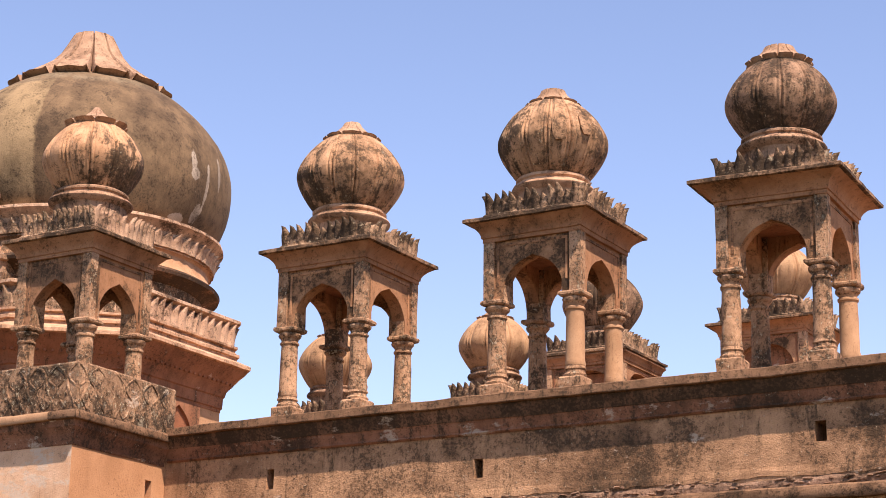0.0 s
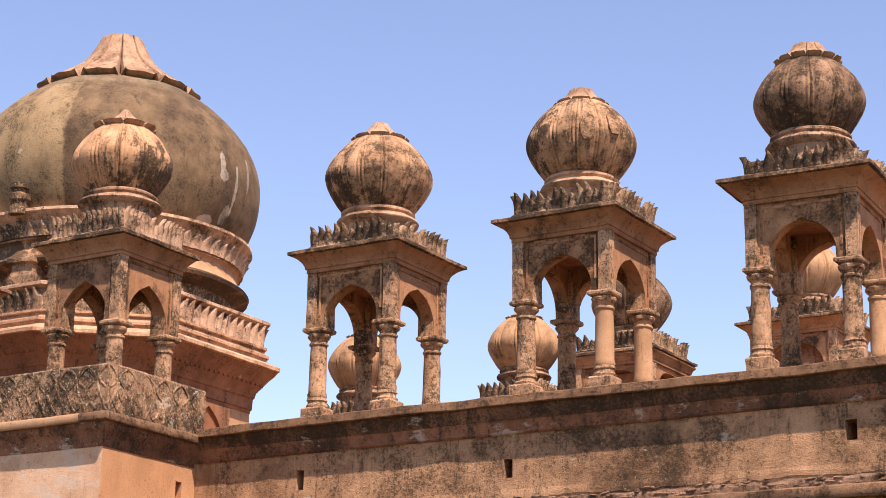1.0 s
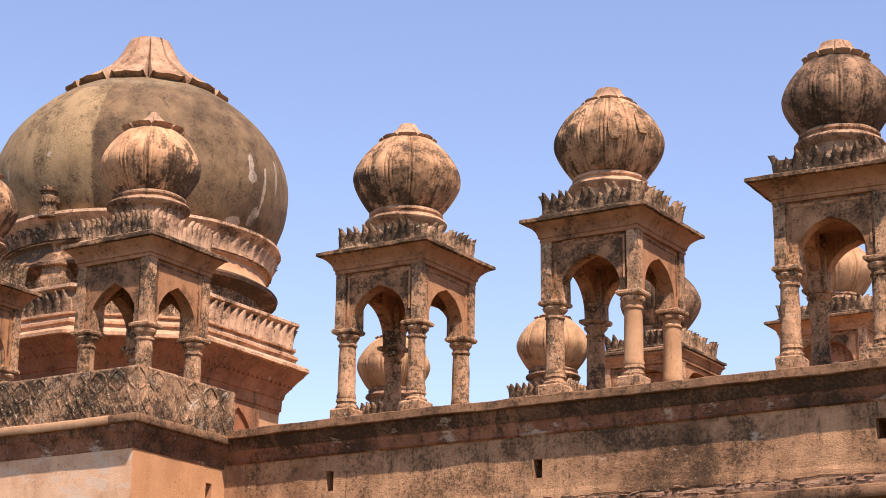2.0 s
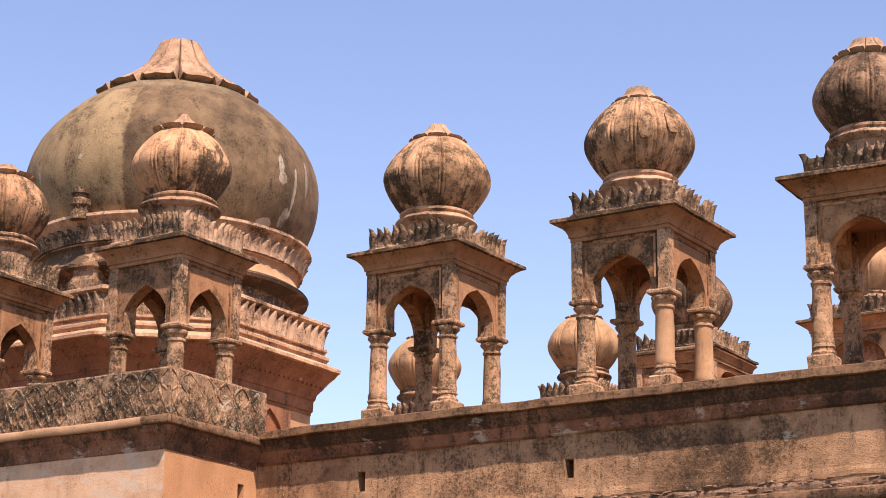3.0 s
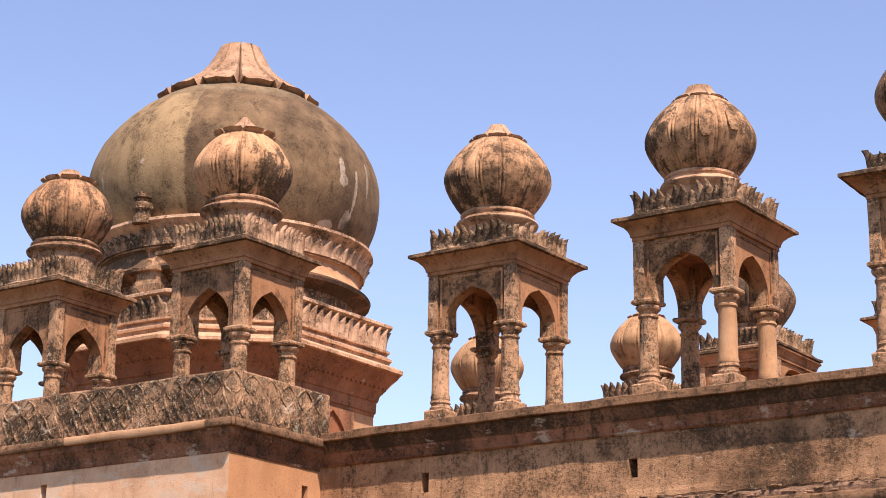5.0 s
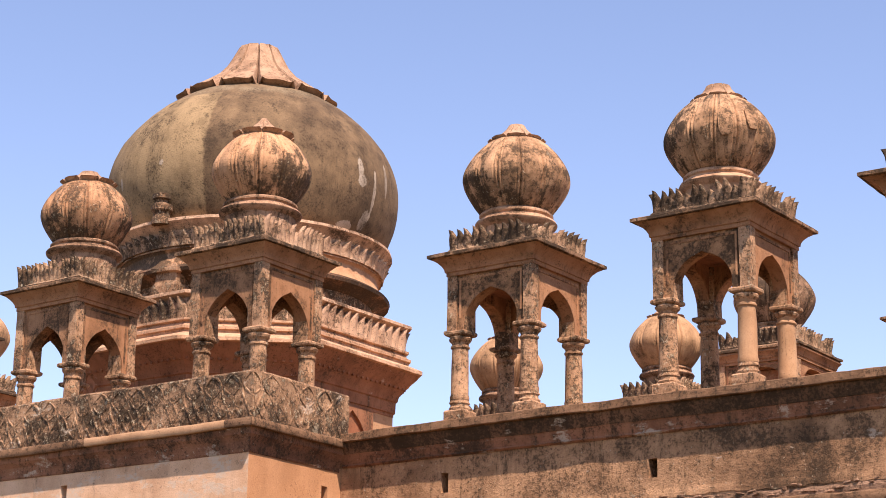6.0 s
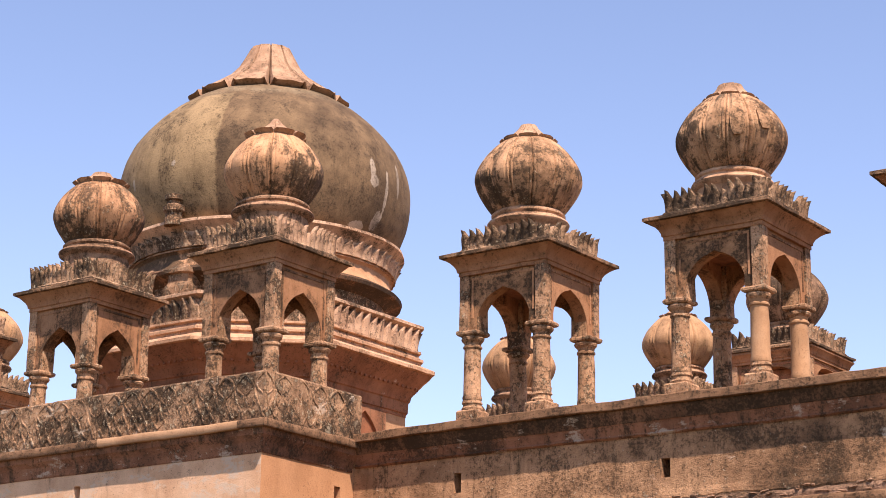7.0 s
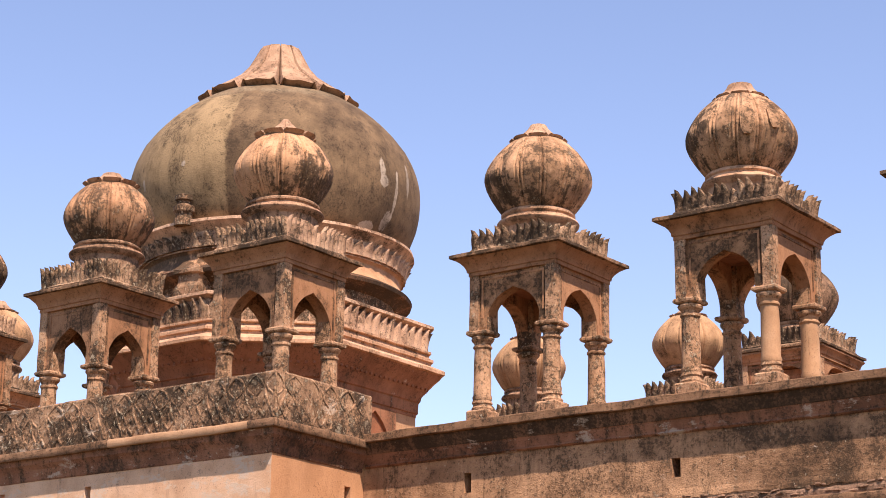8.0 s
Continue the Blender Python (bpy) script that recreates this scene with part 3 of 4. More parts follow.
DOME_PROFILE = [(0.50, -0.50), (0.57, -0.42), (0.665, -0.28), (0.742, -0.14), (0.780, -0.03), (0.786, 0.05), (0.769, 0.14), (0.722, 0.25), (0.65, 0.37), (0.56, 0.48), (0.46, 0.575), (0.37, 0.64), (0.25, 0.69), (0.10, 0.72)]


def cap_profile(rim, top, high):
    """A concave petal from the crown down to its upturned rim."""
    out = [(top * 0.6, high), (top, high - 0.008)]
    for u in (0.12, 0.28, 0.45, 0.62, 0.78, 0.90, 1.0):
        out.append((top + (rim - top) * u, (high - 0.03) * (1 - u) ** 1.6 + 0.012 * max(0.0, (u - 0.75) / 0.25)))
    return out


def kiosk(place, label, group, seed, e=0.93, he=2.30, c=0.574, hk=1.19, b=0.72, apex=1.78, r=0.787, hd=3.55, foot=0.13, front=M_DARKLEAF, side=M_LEAF, body=M_BODY,
          domemat=M_DOME, columnmat=M_COLUMN, lobes=14, turn=0.0, petals=8, cap_rim=0.43, cap_top=0.12, cap_high=0.27, neck=0.9, phase=0.0, lean=0.0, ringmat=M_CAP, reveal=0.275, panels=(M_SPANDREL, M_FRIEZE), par=0.75, nleaf=9, leaf_h=0.38, broken=0.12, depth=0.042, pl=0.168, renewed=(), walled=False):
    """A square kiosk: four columns, four arched panels, cove and eave, a leaf parapet, a ribbed dome with a petal cap."""
    rnd = random.Random(seed)
    top = thing("domed_kiosk", place, label, "kiosk", group)
    for k, (sx, sy) in enumerate(((-1, -1), (1, -1), (1, 1), (-1, 1))):
        stone = M_CLEAN if k in renewed else columnmat
        bm = bmesh.new()
        lathe(bm, [(0.136, 0.20), (0.142, 0.24), (0.130, 0.28), (0.127, hk * 0.6), (0.120, hk - 0.245), (0.140, hk - 0.225), (0.140, hk - 0.20), (0.120, hk - 0.185), (0.13, hk - 0.14)], 12)
        rough_up(bm, 0.007, 5, seed + k)
        shaft = smooth(part("column", bm, stone, top, "smooth repaired column" if k in renewed else ""), 35)
        shaft.matrix_basis = pose(sx * c, sy * c, 0)
        bm = bmesh.new()
        loops(bm, [poly_ring(square(h), z, 3) for h, z in ((pl - 0.005, -foot), (pl, 0.02), (pl - 0.02, 0.045), (0.11, 0.05))])
        lathe(bm, [(0.10, 0.03), (pl - 0.012, 0.045), (pl - 0.005, 0.075), (pl - 0.03, 0.105), (pl - 0.035, 0.13), (pl - 0.018, 0.15), (pl - 0.03, 0.18), (0.13, 0.205), (0.10, 0.21)], 12)
        rough_up(bm, 0.012, 6, seed + k)
        part("plinth", bm, columnmat, shaft)
        bm = bmesh.new()
        lathe(bm, [(0.10, hk - 0.16), (0.128, hk - 0.15), (0.162, hk - 0.115), (0.172, hk - 0.085), (0.155, hk - 0.06), (0.135, hk - 0.05), (0.10, hk - 0.045)], 12)
        loops(bm, [poly_ring(square(h), z, 3) for h, z in ((0.12, hk - 0.055), (0.155, hk - 0.05), (0.175, hk - 0.03), (0.178, hk), (0.165, hk + 0.02))])
        rough_up(bm, 0.009, 6, seed + k + 9)
        part("capital", bm, columnmat, shaft)
    zt = he - 0.30
    for k in range(4):
        bm = bmesh.new()
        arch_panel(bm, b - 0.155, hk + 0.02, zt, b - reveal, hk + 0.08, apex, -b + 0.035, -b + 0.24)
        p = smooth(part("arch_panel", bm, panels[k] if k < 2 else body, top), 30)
        p.matrix_basis = pose(0, 0, 0, 0, 0, 90 * k)
        # raised frame round the arch
        bm = bmesh.new()
        w = b - 0.20
        for x0, x1, z0, z1 in ((-w, w, zt - 0.075, zt - 0.04), (-w, -w + 0.03, hk + 0.2, zt - 0.076), (w - 0.03, w, hk + 0.2, zt - 0.076)):
            box(bm, x0, x1, -b + 0.024, -b + 0.05, z0, z1)
        f = part("panel_frame", bm, body, p)
        bm = bmesh.new()
        loops(bm, [[(x, y, z) for x, y in ((-b, -b), (-b + 0.16, -b), (-b + 0.16, -b + 0.05), (-b + 0.3, -b + 0.05), (-b + 0.3, -b + 0.3), (-b + 0.05, -b + 0.3), (-b + 0.05, -b + 0.16), (-b, -b + 0.16))] for z in (hk + 0.02, hk + 0.2, hk + 0.45, zt - 0.05, zt)])
        rough_up(bm, 0.008, 6, seed + k)
        q = part("corner_pier", bm, columnmat, top)
        q.matrix_basis = pose(0, 0, 0, 0, 0, 90 * k)
    bm = bmesh.new()
    loops(bm, [poly_ring(square(h), z, 8) for h, z in ((b - 0.25, zt), (b + 0.012, zt), (b + 0.012, zt + 0.055), (b + 0.03, zt + 0.06), (b + 0.035, zt + 0.10), (b + 0.06, zt + 0.15), (b + 0.11, zt + 0.205), (e - 0.045, zt + 0.252), (e - 0.3, zt + 0.252))])
    rough_up(bm, 0.005, 3, seed)
    smooth(part("cove", bm, M_FRIEZE, top), 28)
    bm = bmesh.new()
    loops(bm, [poly_ring(square(h), z, 10) for h, z in ((e - 0.03, zt + 0.252), (e, zt + 0.262), (e, zt + 0.305), (e - 0.03, zt + 0.322), (par - 0.02, zt + 0.375), (0.4, zt + 0.375))])
    rough_up(bm, 0.010, 4, seed + 3)
    smooth(part("eave", bm, M_EAVE, top, "worn projecting eave slab with dark edge"), 40)
    zp = zt + 0.36
    bm = bmesh.new()
    loops(bm, [poly_ring(square(h), z, 6) for h, z in ((par - 0.02, zp - 0.02), (par, zp + 0.03), (par - 0.03, zp + 0.06), (par - 0.05, zp + leaf_h * 0.74), (par - 0.16, zp + leaf_h * 0.74), (par - 0.16, zp + 0.03))])
    rough_up(bm, 0.012, 5, seed + 5)
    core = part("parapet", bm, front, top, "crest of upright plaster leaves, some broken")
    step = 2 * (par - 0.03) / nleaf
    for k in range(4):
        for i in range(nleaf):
            # side goes on the +x crest, mostly paler than front on the other three
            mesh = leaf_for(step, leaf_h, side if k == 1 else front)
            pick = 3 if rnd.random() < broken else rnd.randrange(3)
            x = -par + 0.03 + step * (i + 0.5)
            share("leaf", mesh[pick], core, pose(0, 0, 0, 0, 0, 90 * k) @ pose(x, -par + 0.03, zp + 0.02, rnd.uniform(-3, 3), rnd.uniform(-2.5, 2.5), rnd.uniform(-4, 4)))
    n0 = zt + 0.36
    s = r / 0.787
    shift = pose(lean * 0.8, lean * 0.6, 0)
    bm = bmesh.new()
    lathe(bm, [(x * neck * s, z) for x, z in ((0.62, n0), (0.62, n0 + 0.06), (0.575, n0 + 0.14), (0.565, hd - 0.745 * s), (0.58, hd - 0.73 * s), (0.655, hd - 0.69 * s), (0.668, hd - 0.655 * s), (0.645, hd - 0.62 * s), (0.585, hd - 0.60 * s), (0.57, hd - 0.57 * s), (0.60, hd - 0.545 * s), (0.60, hd - 0.515 * s), (0.565, hd - 0.485 * s), (0.45, hd - 0.48 * s))], 48)
    rough_up(bm, 0.008, 4, seed)
    smooth(part("neck_ring", bm, ringmat, top, "moulded plaster ring under the dome"), 45).matrix_basis = shift
    bm = bmesh.new()
    lathe(bm, refine([(x * s, hd + z * s) for x, z in DOME_PROFILE], 2), lobes * 30, lobes, depth, radians(phase))
    rough_up(bm, 0.006, 3, seed)
    smooth(part("dome", bm, domemat, top, "ribbed bulbous dome streaked with black lichen"), 60).matrix_basis = shift
    bm = bmesh.new()
    zc = hd + 0.655 * s
    lathe(bm, [(cap_rim * 0.68, zc - 0.09), (cap_rim * 0.66, zc - 0.04), (cap_rim * 0.50, zc + 0.0), (cap_top + 0.05, zc + cap_high * 0.4), (cap_top * 0.9, zc + cap_high - 0.03), (0.02, zc + cap_high - 0.02)], 24)
    cap = part("cap", bm, M_PETAL, top, "petalled plaster cap on the dome")
    cap.matrix_basis = shift
    pm = petal_mesh("petal", petals, [(x, zc + z) for x, z in cap_profile(cap_rim, cap_top, cap_high)], M_PETAL, 0.045, 0.06, seed)
    for i in range(petals):
        share("petal", pm, cap, pose(0, 0, 0, 0, 0, 360 / petals * i + turn))
    if walled:
        bm = bmesh.new()
        loops(bm, [poly_ring(square(b - 0.26), z, 4) for z in (-foot, 0.4, 0.9, 1.4, zt - 0.14)])
        rough_up(bm, 0.006, 3, seed)
        part("infill_wall", bm, M_RED, top, "red-washed masonry filling the arches")
    bm = bmesh.new()
    loops(bm, [poly_ring(square(b - 0.24), z) for z in (zt - 0.12, zt - 0.02)])
    part("ceiling_slab", bm, M_RED, top)
    return top


def base_block(px, py, h, top):
    bm = bmesh.new()
    box(bm, px - h, px + h, py - h, py + h, 7.0, top)
    tagged(part("roof_block", bm, M_ROOF, None), "plastered block of masonry under a roof kiosk", "base", kind="structure")


G = "domed kiosks on the palace roof"
kiosk(pose(-15.48, 23.48, 7.21), "ochre domed kiosk on four columns above the wall", G, 11, turn=33, nleaf=11, e=0.96, he=2.33, c=0.595, b=0.74, hd=3.53, phase=-52, lean=-0.02, leaf_h=0.30, neck=0.92, ringmat=M_PALEEAVE)
patched = kiosk(pose(-12.06, 23.48, 7.21), "domed kiosk with one smooth repaired column above the wall", G, 12, turn=27, nleaf=12, e=0.955, he=2.33, c=0.592, b=0.735, broken=0.2, leaf_h=0.31, r=0.762, hd=3.505, renewed=(1, 2),
                phase=-69, lean=-0.043, cap_rim=0.39, cap_top=0.17, cap_high=0.23, domemat=M_DOME_PATCHED, neck=0.90, ringmat=M_PALEEAVE)
for a0, z0 in ((-57, 0.02), (-28, 0.13)):
    bm = bmesh.new()
    rows = []
    for j in range(6):
        v = j / 5
        row = []
        for i in range(6):
            u = 2 * i / 5 - 1
            a = math.radians(a0 + 6.5 * u * (1 if v > 0.3 else 0.5 + v * 1.6))
            z = z0 + 0.28 * (v - 0.5) + (0.03 * (1 - abs(u)) if j == 5 else 0)
            r = 0.968 * float(np.interp(z / 0.968, [q for _, q in DOME_PROFILE], [p for p, _ in DOME_PROFILE])) + 0.052
            row.append((r * math.cos(a) - 0.034, r * math.sin(a) - 0.026, 3.505 + z))
        rows.append(row)
    vs = [[[bm.verts.new((x * k, y * k, z)) for x, y, z in row] for row in rows] for k in (1.0, 0.955)]
    for j in range(5):
        for i in range(5):
            bm.faces.new((vs[0][j][i], vs[0][j][i + 1], vs[0][j + 1][i + 1], vs[0][j + 1][i]))
            bm.faces.new((vs[1][j][i + 1], vs[1][j][i], vs[1][j + 1][i], vs[1][j + 1][i + 1]))
    rim = [(0, i) for i in range(6)] + [(j, 5) for j in range(1, 6)] + [(5, i) for i in range(4, -1, -1)] + [(j, 0) for j in range(4, 0, -1)]
    for (j0, i0), (j1, i1) in zip(rim, rim[1:] + rim[:1]):
        bm.faces.new((vs[0][j1][i1], vs[0][j0][i0], vs[1][j0][i0], vs[1][j1][i1]))
    smooth(part("repair_patch", bm, M_DOME_PATCHED, patched, "thin shield-shaped plaster patch on the dome"), 40)
kiosk(pose(-8.66, 23.44, 7.21, 0, 0, 3.5), "grey-stained domed kiosk with broken leaf crest above the wall", G, 13, turn=-1, nleaf=11, broken=0.4, e=1.01, he=2.34, c=0.595, b=0.735, r=0.722, hd=3.53, depth=0.035, domemat=M_DARKDOME,
      lobes=13, renewed=(2,), phase=-72, lean=-0.045, petals=12, cap_rim=0.45, cap_top=0.20, cap_high=0.24, leaf_h=0.31, neck=0.97)
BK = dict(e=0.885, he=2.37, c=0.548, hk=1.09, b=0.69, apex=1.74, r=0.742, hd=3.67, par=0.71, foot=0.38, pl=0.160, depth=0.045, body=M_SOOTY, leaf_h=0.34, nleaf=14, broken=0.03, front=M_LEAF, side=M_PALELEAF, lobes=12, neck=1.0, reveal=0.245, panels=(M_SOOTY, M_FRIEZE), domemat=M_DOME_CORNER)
kiosk(pose(-18.85, 21.55, 7.27), "domed kiosk with pale leaf crest behind the carved parapet", G, 14, turn=15, phase=6, cap_rim=0.48, cap_top=0.045, cap_high=0.31, **BK)
kiosk(pose(-22.62, 21.55, 7.21), "soot-streaked domed kiosk behind the carved parapet", G, 15, turn=1.4, phase=-44, lean=0.04, cap_rim=0.46, cap_top=0.14, cap_high=0.20, **{**BK, "c": 0.52, "b": 0.67, "e": 0.875, "side": M_LEAF, "r": 0.722, "hd": 3.665, "domemat": M_DOME_SOOTY})
base_block(-29.6, 24.6, 1.0, 7.74)
kiosk(pose(-29.6, 24.6, 8.1), "domed kiosk at the bastion's far side", G, 16, turn=10, **{**BK, "foot": 0.37})
FB = dict(e=0.90, he=2.06, c=0.56, b=0.70, hk=1.1, apex=1.7, r=0.80, hd=3.37, par=0.74, nleaf=9, leaf_h=0.34, foot=0.3, domemat=M_FARDOME, body=M_RED, depth=0.05, lobes=10)
WIDE = dict(FB, e=1.17, he=2.2, c=0.75, b=0.93, par=0.96, nleaf=12, r=0.79, walled=True)
FG = "domed kiosks on the far side of the roof"
for px, py, dz, sd, kw, lab in ((-23.87, 35.77, 11.30, 21, FB, "pale smooth-domed kiosk on the far roof edge"), (-20.84, 37.61, 11.80, 22, FB, "pale smooth-domed kiosk on the far roof edge"),
                                (-18.27, 37.80, 12.55, 23, dict(WIDE, e=1.06, par=0.92, he=2.12, hd=3.33, r=0.86, neck=0.85, domemat=M_DARKDOME), "wide red-washed kiosk with a stained dome on the far roof"), (-14.46, 38.37, 12.85, 24, WIDE, "wide red-washed kiosk with a stained dome on the far roof"),
                                (-34.88, 30.02, 12.24, 25, FB, "pale smooth-domed kiosk on the far roof edge")):
    base_block(px, py, kw["e"], dz - 3.42 - 0.29)
    kiosk(pose(px, py, dz - 3.42), lab, FG, sd, **kw)

# ---- domed pavilion ----
CX, CY = -23.85, 26.92
pav = thing("domed_pavilion", pose(CX, CY, 0), "large octagonal pavilion with a weathered bulbous plaster dome", "pavilion")


def oct_ring(inset, z, n=6):
    k = 0.4142 * inset
    return poly_ring(octagon(3.07 - inset, 1.25 - k, 1.47 - k), z, n)


bm = bmesh.new()
loops(bm, [oct_ring(0.50, z, 3) for z in (6.9, 7.5, 8.1, 8.62)])
part("wall", bm, M_CLEAN, pav, "ochre plaster wall of the octagonal base")
bm = bmesh.new()
loops(bm, [oct_ring(i, z) for i, z in ((0.7, 8.60), (0.485, 8.60), (0.485, 8.66), (0.455, 8.67), (0.45, 8.86), (0.42, 8.88), (0.40, 8.96), (0.30, 9.10), (0.16, 9.24), (0.05, 9.36), (0.6, 9.36))])
rough_up(bm, 0.008, 2, 1)
smooth(part("cove", bm, M_RED, pav, "red-washed flaring cove under the eave"), 25)
bm = bmesh.new()
loops(bm, [oct_ring(i, z, 10) for i, z in ((0.04, 9.36), (0.0, 9.37), (0.0, 9.43), (0.03, 9.45), (0.24, 9.55), (0.24, 9.60), (0.20, 9.61), (0.20, 9.66), (0.26, 9.68), (0.30, 9.75), (0.24, 9.77), (0.24, 9.81), (0.9, 9.81))])
rough_up(bm, 0.008, 3, 2)
smooth(part("eave", bm, M_PALEEAVE, pav, "stepped plaster eave mouldings"), 30)
bm = bmesh.new()
loops(bm, [oct_ring(i, z, 8) for i, z in ((0.32, 9.80), (0.30, 9.90), (0.33, 10.18), (0.20, 10.23), (0.20, 10.28), (0.24, 10.30), (0.45, 10.31), (0.9, 10.31))])
rough_up(bm, 0.010, 4, 3)
crest = part("parapet", bm, M_PALELEAF, pav, "octagonal parapet of moulded leaves")
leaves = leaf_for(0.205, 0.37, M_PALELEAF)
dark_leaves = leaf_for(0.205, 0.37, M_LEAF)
corners = octagon(3.07 - 0.31, 1.25 - 0.13, 1.47 - 0.13)
rnd = random.Random(8)
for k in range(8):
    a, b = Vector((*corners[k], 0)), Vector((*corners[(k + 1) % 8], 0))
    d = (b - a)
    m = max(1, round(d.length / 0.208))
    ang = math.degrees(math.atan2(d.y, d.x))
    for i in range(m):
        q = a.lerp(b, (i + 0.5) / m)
        # paler leaves on the +x face, darker ones on the other seven
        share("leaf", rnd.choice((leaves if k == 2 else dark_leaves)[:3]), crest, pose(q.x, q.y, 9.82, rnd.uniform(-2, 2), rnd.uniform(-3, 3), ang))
bm = bmesh.new()
den = octagon(3.07 - 0.285, 1.25 - 0.118, 1.47 - 0.118)
for k in range(8):
    a, b = Vector((*den[k], 0)), Vector((*den[(k + 1) % 8], 0))
    d = b - a
    u = d.normalized()
    m = int(d.length / 0.13)
    for i in range(m):
        c0 = a.lerp(b, (i + 0.5) / m)
        vs = []
        for z in (9.085, 9.125):
            for du, dn in ((-0.022, 0.06), (0.022, 0.06), (0.022, -0.012), (-0.022, -0.012)):
                q = c0 + u * du + Vector((-u.y, u.x, 0)) * dn
                vs.append(bm.verts.new((q.x, q.y, z)))
        for f in ((3, 2, 1, 0), (4, 5, 6, 7), (0, 1, 5, 4), (1, 2, 6, 5), (2, 3, 7, 6), (3, 0, 4, 7)):
            bm.faces.new([vs[i] for i in f])
tagged(part("dentil_band", bm, M_RED, pav), "row of tiny plaster dentils", kind="stuff")
# niche with a pointed arch on the side face
bm = bmesh.new()
arch_panel(bm, 0.60, 6.9, 8.58, 0.42, 7.85, 8.50, -0.07, 0.0)
p = part("niche", bm, M_RED, pav, "red-washed arched niche")
p.matrix_basis = pose(3.07 - 0.50, 0.0, 0, 0, 0, 90)
bm = bmesh.new()
box(bm, -0.41, 0.41, -0.012, 0.02, 6.92, 8.48)
part("niche_back", bm, M_NICHE, p, "deep red back of the niche")
for k, (px, py) in enumerate(((0.38, -2.33), (2.04, -0.65), (-1.4, -2.2), (-2.3, -0.7))):
    bm = bmesh.new()
    loops(bm, [poly_ring(square(h), z, 3) for h, z in ((0.29, 10.25), (0.27, 10.52), (0.23, 10.60), (0.22, 10.76), (0.29, 10.78), (0.29, 10.85), (0.2, 10.89), (0.08, 10.98))])
    rough_up(bm, 0.025, 4, k)
    q = part("corner_pedestal", bm, M_RELIEF, pav, "crumbling corner pedestal")
    q.matrix_basis = pose(px, py, 0, 0, 0, 45 * (k == 1) + 4)
ROUND = pose(0.06, 0.055, 0)
bm = bmesh.new()
lathe(bm, [(2.2, 10.2), (2.34, 10.3), (2.32, 10.68), (2.2, 10.69)], 72)
rough_up(bm, 0.012, 2, 6)
smooth(part("drum", bm, M_RELIEF, pav, "lichened round drum"), 30).matrix_basis = ROUND
bm = bmesh.new()
lathe(bm, [(2.2, 10.66), (2.34, 10.67), (2.44, 10.74), (2.61, 10.79), (2.63, 10.85), (2.57, 10.90), (2.50, 10.93), (2.2, 10.94)], 72)
rough_up(bm, 0.012, 2, 6)
smooth(part("flange", bm, M_SOOTBAND, pav, "soot-blackened projecting flange of the drum"), 30).matrix_basis = ROUND
bm = bmesh.new()
lathe(bm, [(2.2, 10.92), (2.52, 10.925), (2.46, 11.0), (2.41, 11.10), (2.40, 11.20), (2.46, 11.27), (2.2, 11.28)], 72)
rough_up(bm, 0.010, 2, 6)
smooth(part("collar", bm, M_COLLAR, pav, "plain tan plaster collar"), 30).matrix_basis = ROUND
bm = bmesh.new()
lathe(bm, [(2.3, 11.25), (2.47, 11.25), (2.44, 11.30), (2.50, 11.56), (2.62, 11.67), (2.66, 11.70), (2.65, 11.755), (2.3, 11.80)], 72)
rough_up(bm, 0.008, 2, 7)
ring = smooth(part("petal_ring", bm, M_PALELEAF, pav, "ring of hanging plaster leaves under the dome"), 30)
ring.matrix_basis = ROUND
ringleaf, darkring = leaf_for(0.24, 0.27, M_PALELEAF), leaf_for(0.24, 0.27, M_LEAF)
# darker leaves from 3.0 to 5.0 radians, pale ones round the rest
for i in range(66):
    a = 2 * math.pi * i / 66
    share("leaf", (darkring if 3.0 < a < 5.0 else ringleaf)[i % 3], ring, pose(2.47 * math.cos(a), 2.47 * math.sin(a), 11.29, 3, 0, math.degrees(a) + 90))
bm = bmesh.new()
DZ = 12.70
prof = [(2.36, -1.0), (2.45, -0.90), (2.58, -0.66), (2.69, -0.35), (2.74, -0.1), (2.75, 0.1), (2.73, 0.35), (2.645, 0.66), (2.49, 0.98), (2.25, 1.30), (1.99, 1.56), (1.70, 1.79), (1.39, 1.98), (1.07, 2.12), (0.7, 2.22), (0.1, 2.28)]
lathe(bm, refine(prof), 128)
rough_up(bm, 0.014, 1.2, 9)
dome = smooth(part("dome", bm, M_BIGDOME, pav, "grey-brown weathered dome with a renewed tan sector"), 60)
dome.matrix_basis = pose(0.065, 0.058, DZ)
bm = bmesh.new()
lathe(bm, [(1.16, 14.60), (1.14, 14.80), (0.88, 15.02), (0.6, 15.42), (0.45, 15.70), (0.36, 15.97), (0.05, 15.98)], 48)
cap = part("cap", bm, M_PETAL, pav, "large petalled plaster cap, flat on top")
cap.matrix_basis = pose(0.055, 0.05, -0.10)
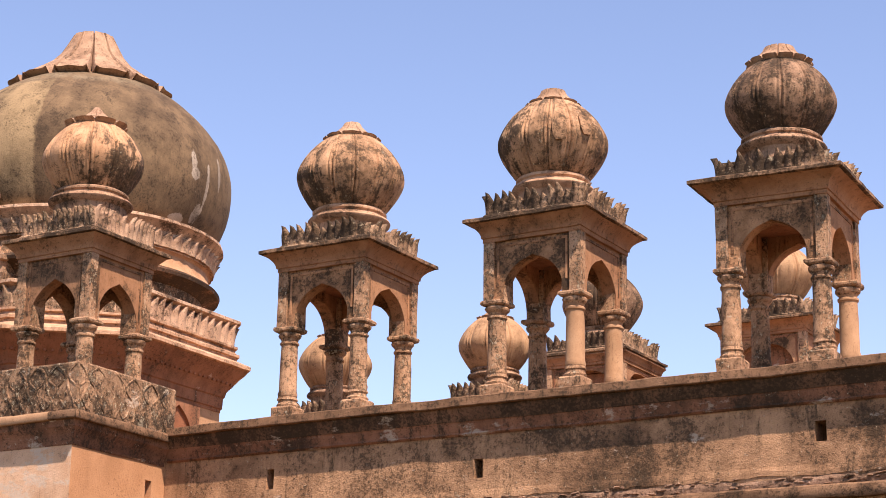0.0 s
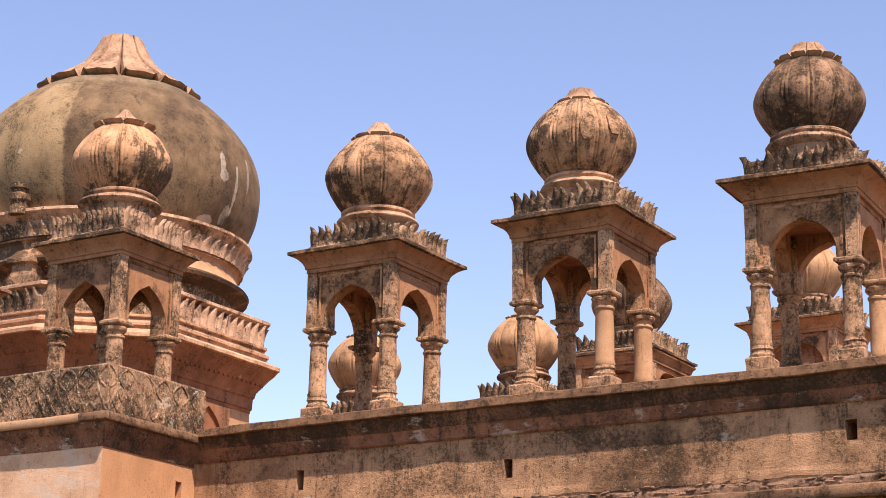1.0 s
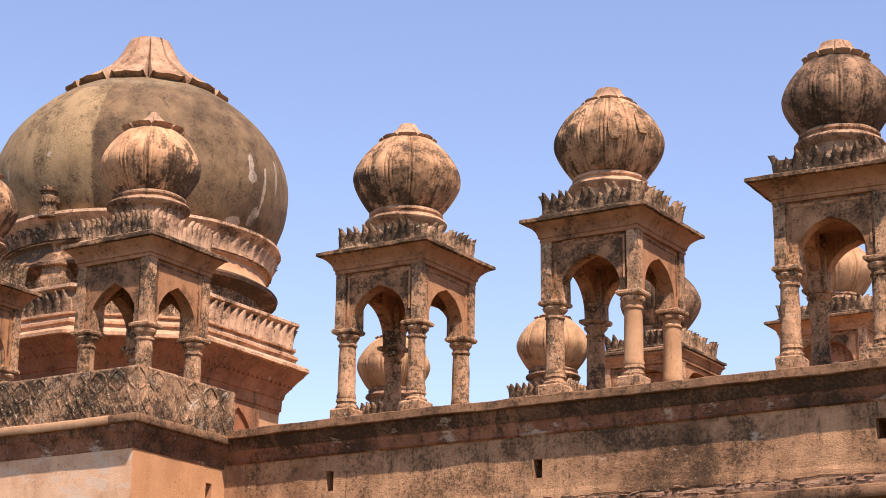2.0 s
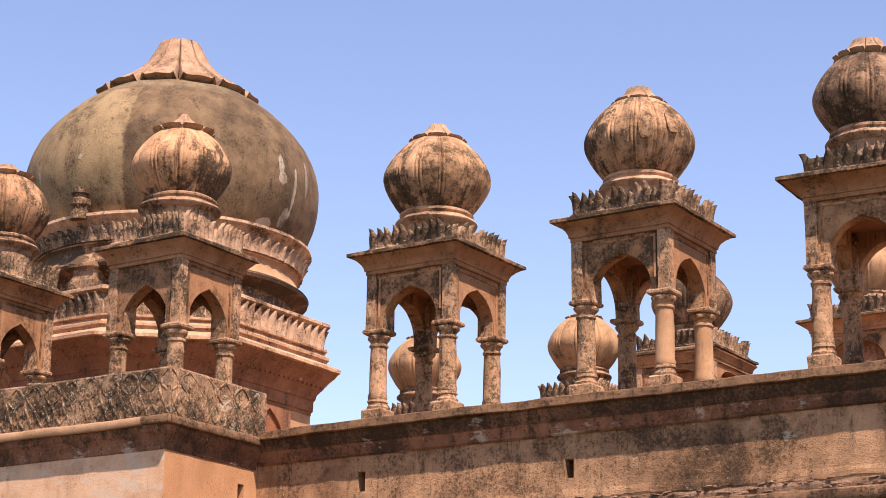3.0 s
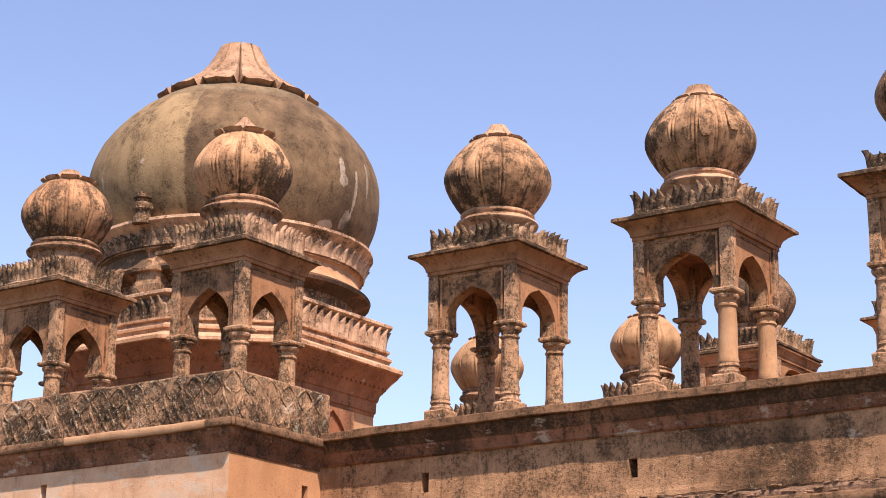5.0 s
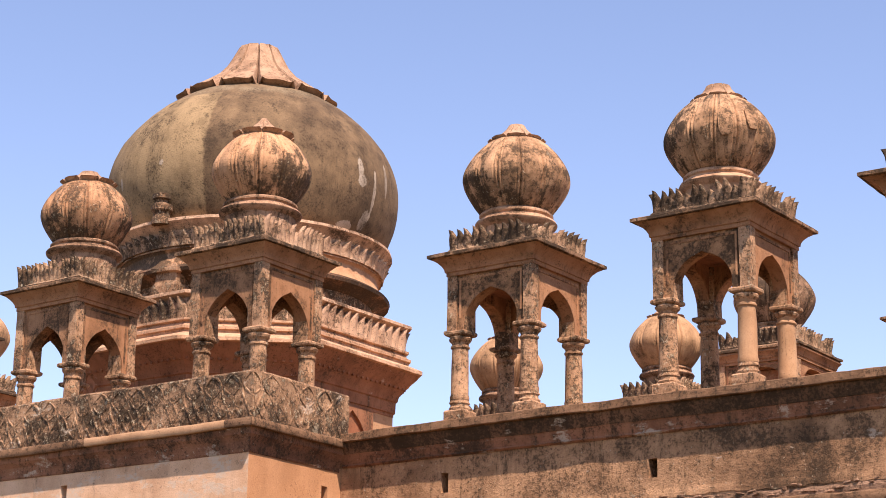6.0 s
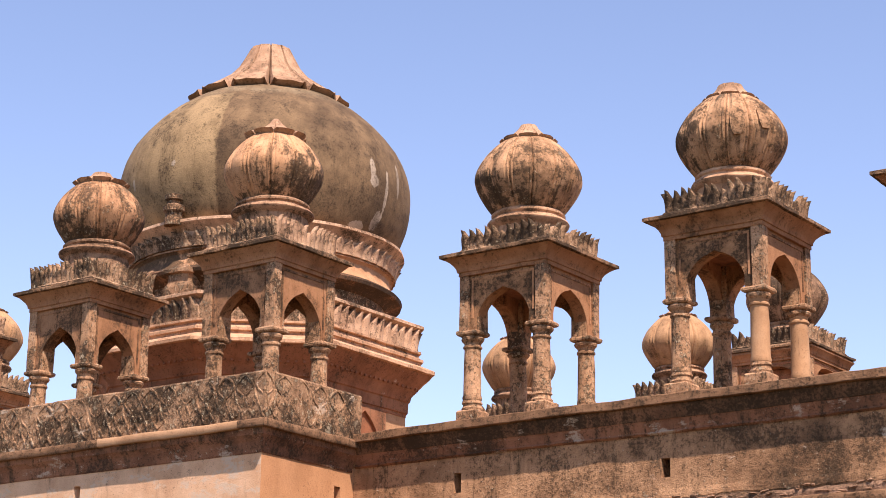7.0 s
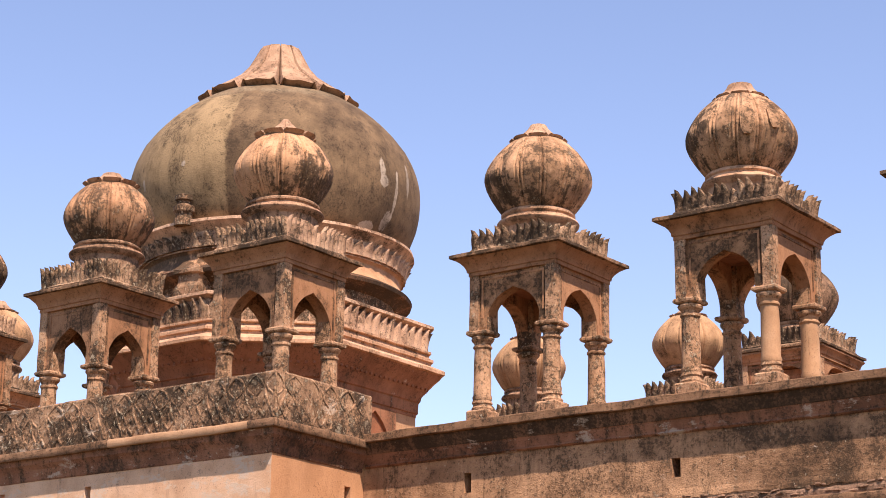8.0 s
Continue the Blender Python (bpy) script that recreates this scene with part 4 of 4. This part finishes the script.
pm = petal_mesh("petal", 12, [(0.34, 16.0), (0.39, 15.98), (0.49, 15.78), (0.62, 15.55), (0.83, 15.31), (1.08, 15.11), (1.30, 14.96), (1.42, 14.86), (1.55, 14.83)], M_PETAL, 0.085, 0.10, 3)
for i in range(12):
    share("petal", pm, cap, pose(0, 0, 0, 0, 0, 30 * i + 26))
# a stump of a pinnacle on the ring
bm = bmesh.new()
lathe(bm, [(0.17, 11.66), (0.175, 11.76), (0.15, 11.82), (0.15, 11.87), (0.195, 11.92), (0.20, 12.01), (0.14, 12.05), (0.14, 12.09), (0.185, 12.12), (0.18, 12.21), (0.10, 12.25)], 16)
rough_up(bm, 0.014, 6, 2)
stump = part("pinnacle_stump", bm, M_RELIEF, None)
stump.matrix_basis = pose(-23.62, 24.36, 0)
tagged(stump, "broken stump of a small plaster pinnacle", "pinnacle")

# ---- broken masonry above the string course ----
STONES = []
for s in range(8):
    rs = random.Random(s)
    bm = bmesh.new()
    loops(bm, [[(0.5 * k * x, 0.5 * k * y, z) for x, y in ((-1, -0.7), (-0.3, -1), (0.6, -0.9), (1, -0.1), (0.7, 0.9), (-0.8, 0.8))] for k, z in ((0.75, -0.5), (1.0, -0.2), (0.95, 0.25), (0.7, 0.5))])
    rough_up(bm, 0.11, 1.6, s)
    bmesh.ops.recalc_face_normals(bm, faces=bm.faces[:])
    me = bpy.data.meshes.new("stone")
    bm.to_mesh(me)
    bm.free()
    me.materials.append(M_RUBBLE)
    STONES.append(me)
rnd = random.Random(31)
for i in range(300):
    x = -15.6 + 12.6 * i / 300 + rnd.uniform(-0.06, 0.06)
    w, d, h = rnd.uniform(0.05, 0.15), rnd.uniform(0.05, 0.09), rnd.uniform(0.016, 0.045)
    z = 5.605 + rnd.random() ** 1.3 * 0.15
    share("stone", rnd.choice(STONES), wall, pose(x, WALL_Y + rnd.uniform(-0.015, 0.035), z, rnd.uniform(-8, 8), rnd.uniform(-10, 10), rnd.uniform(-20, 20)) @ Matrix.Diagonal((w, d, h, 1)))
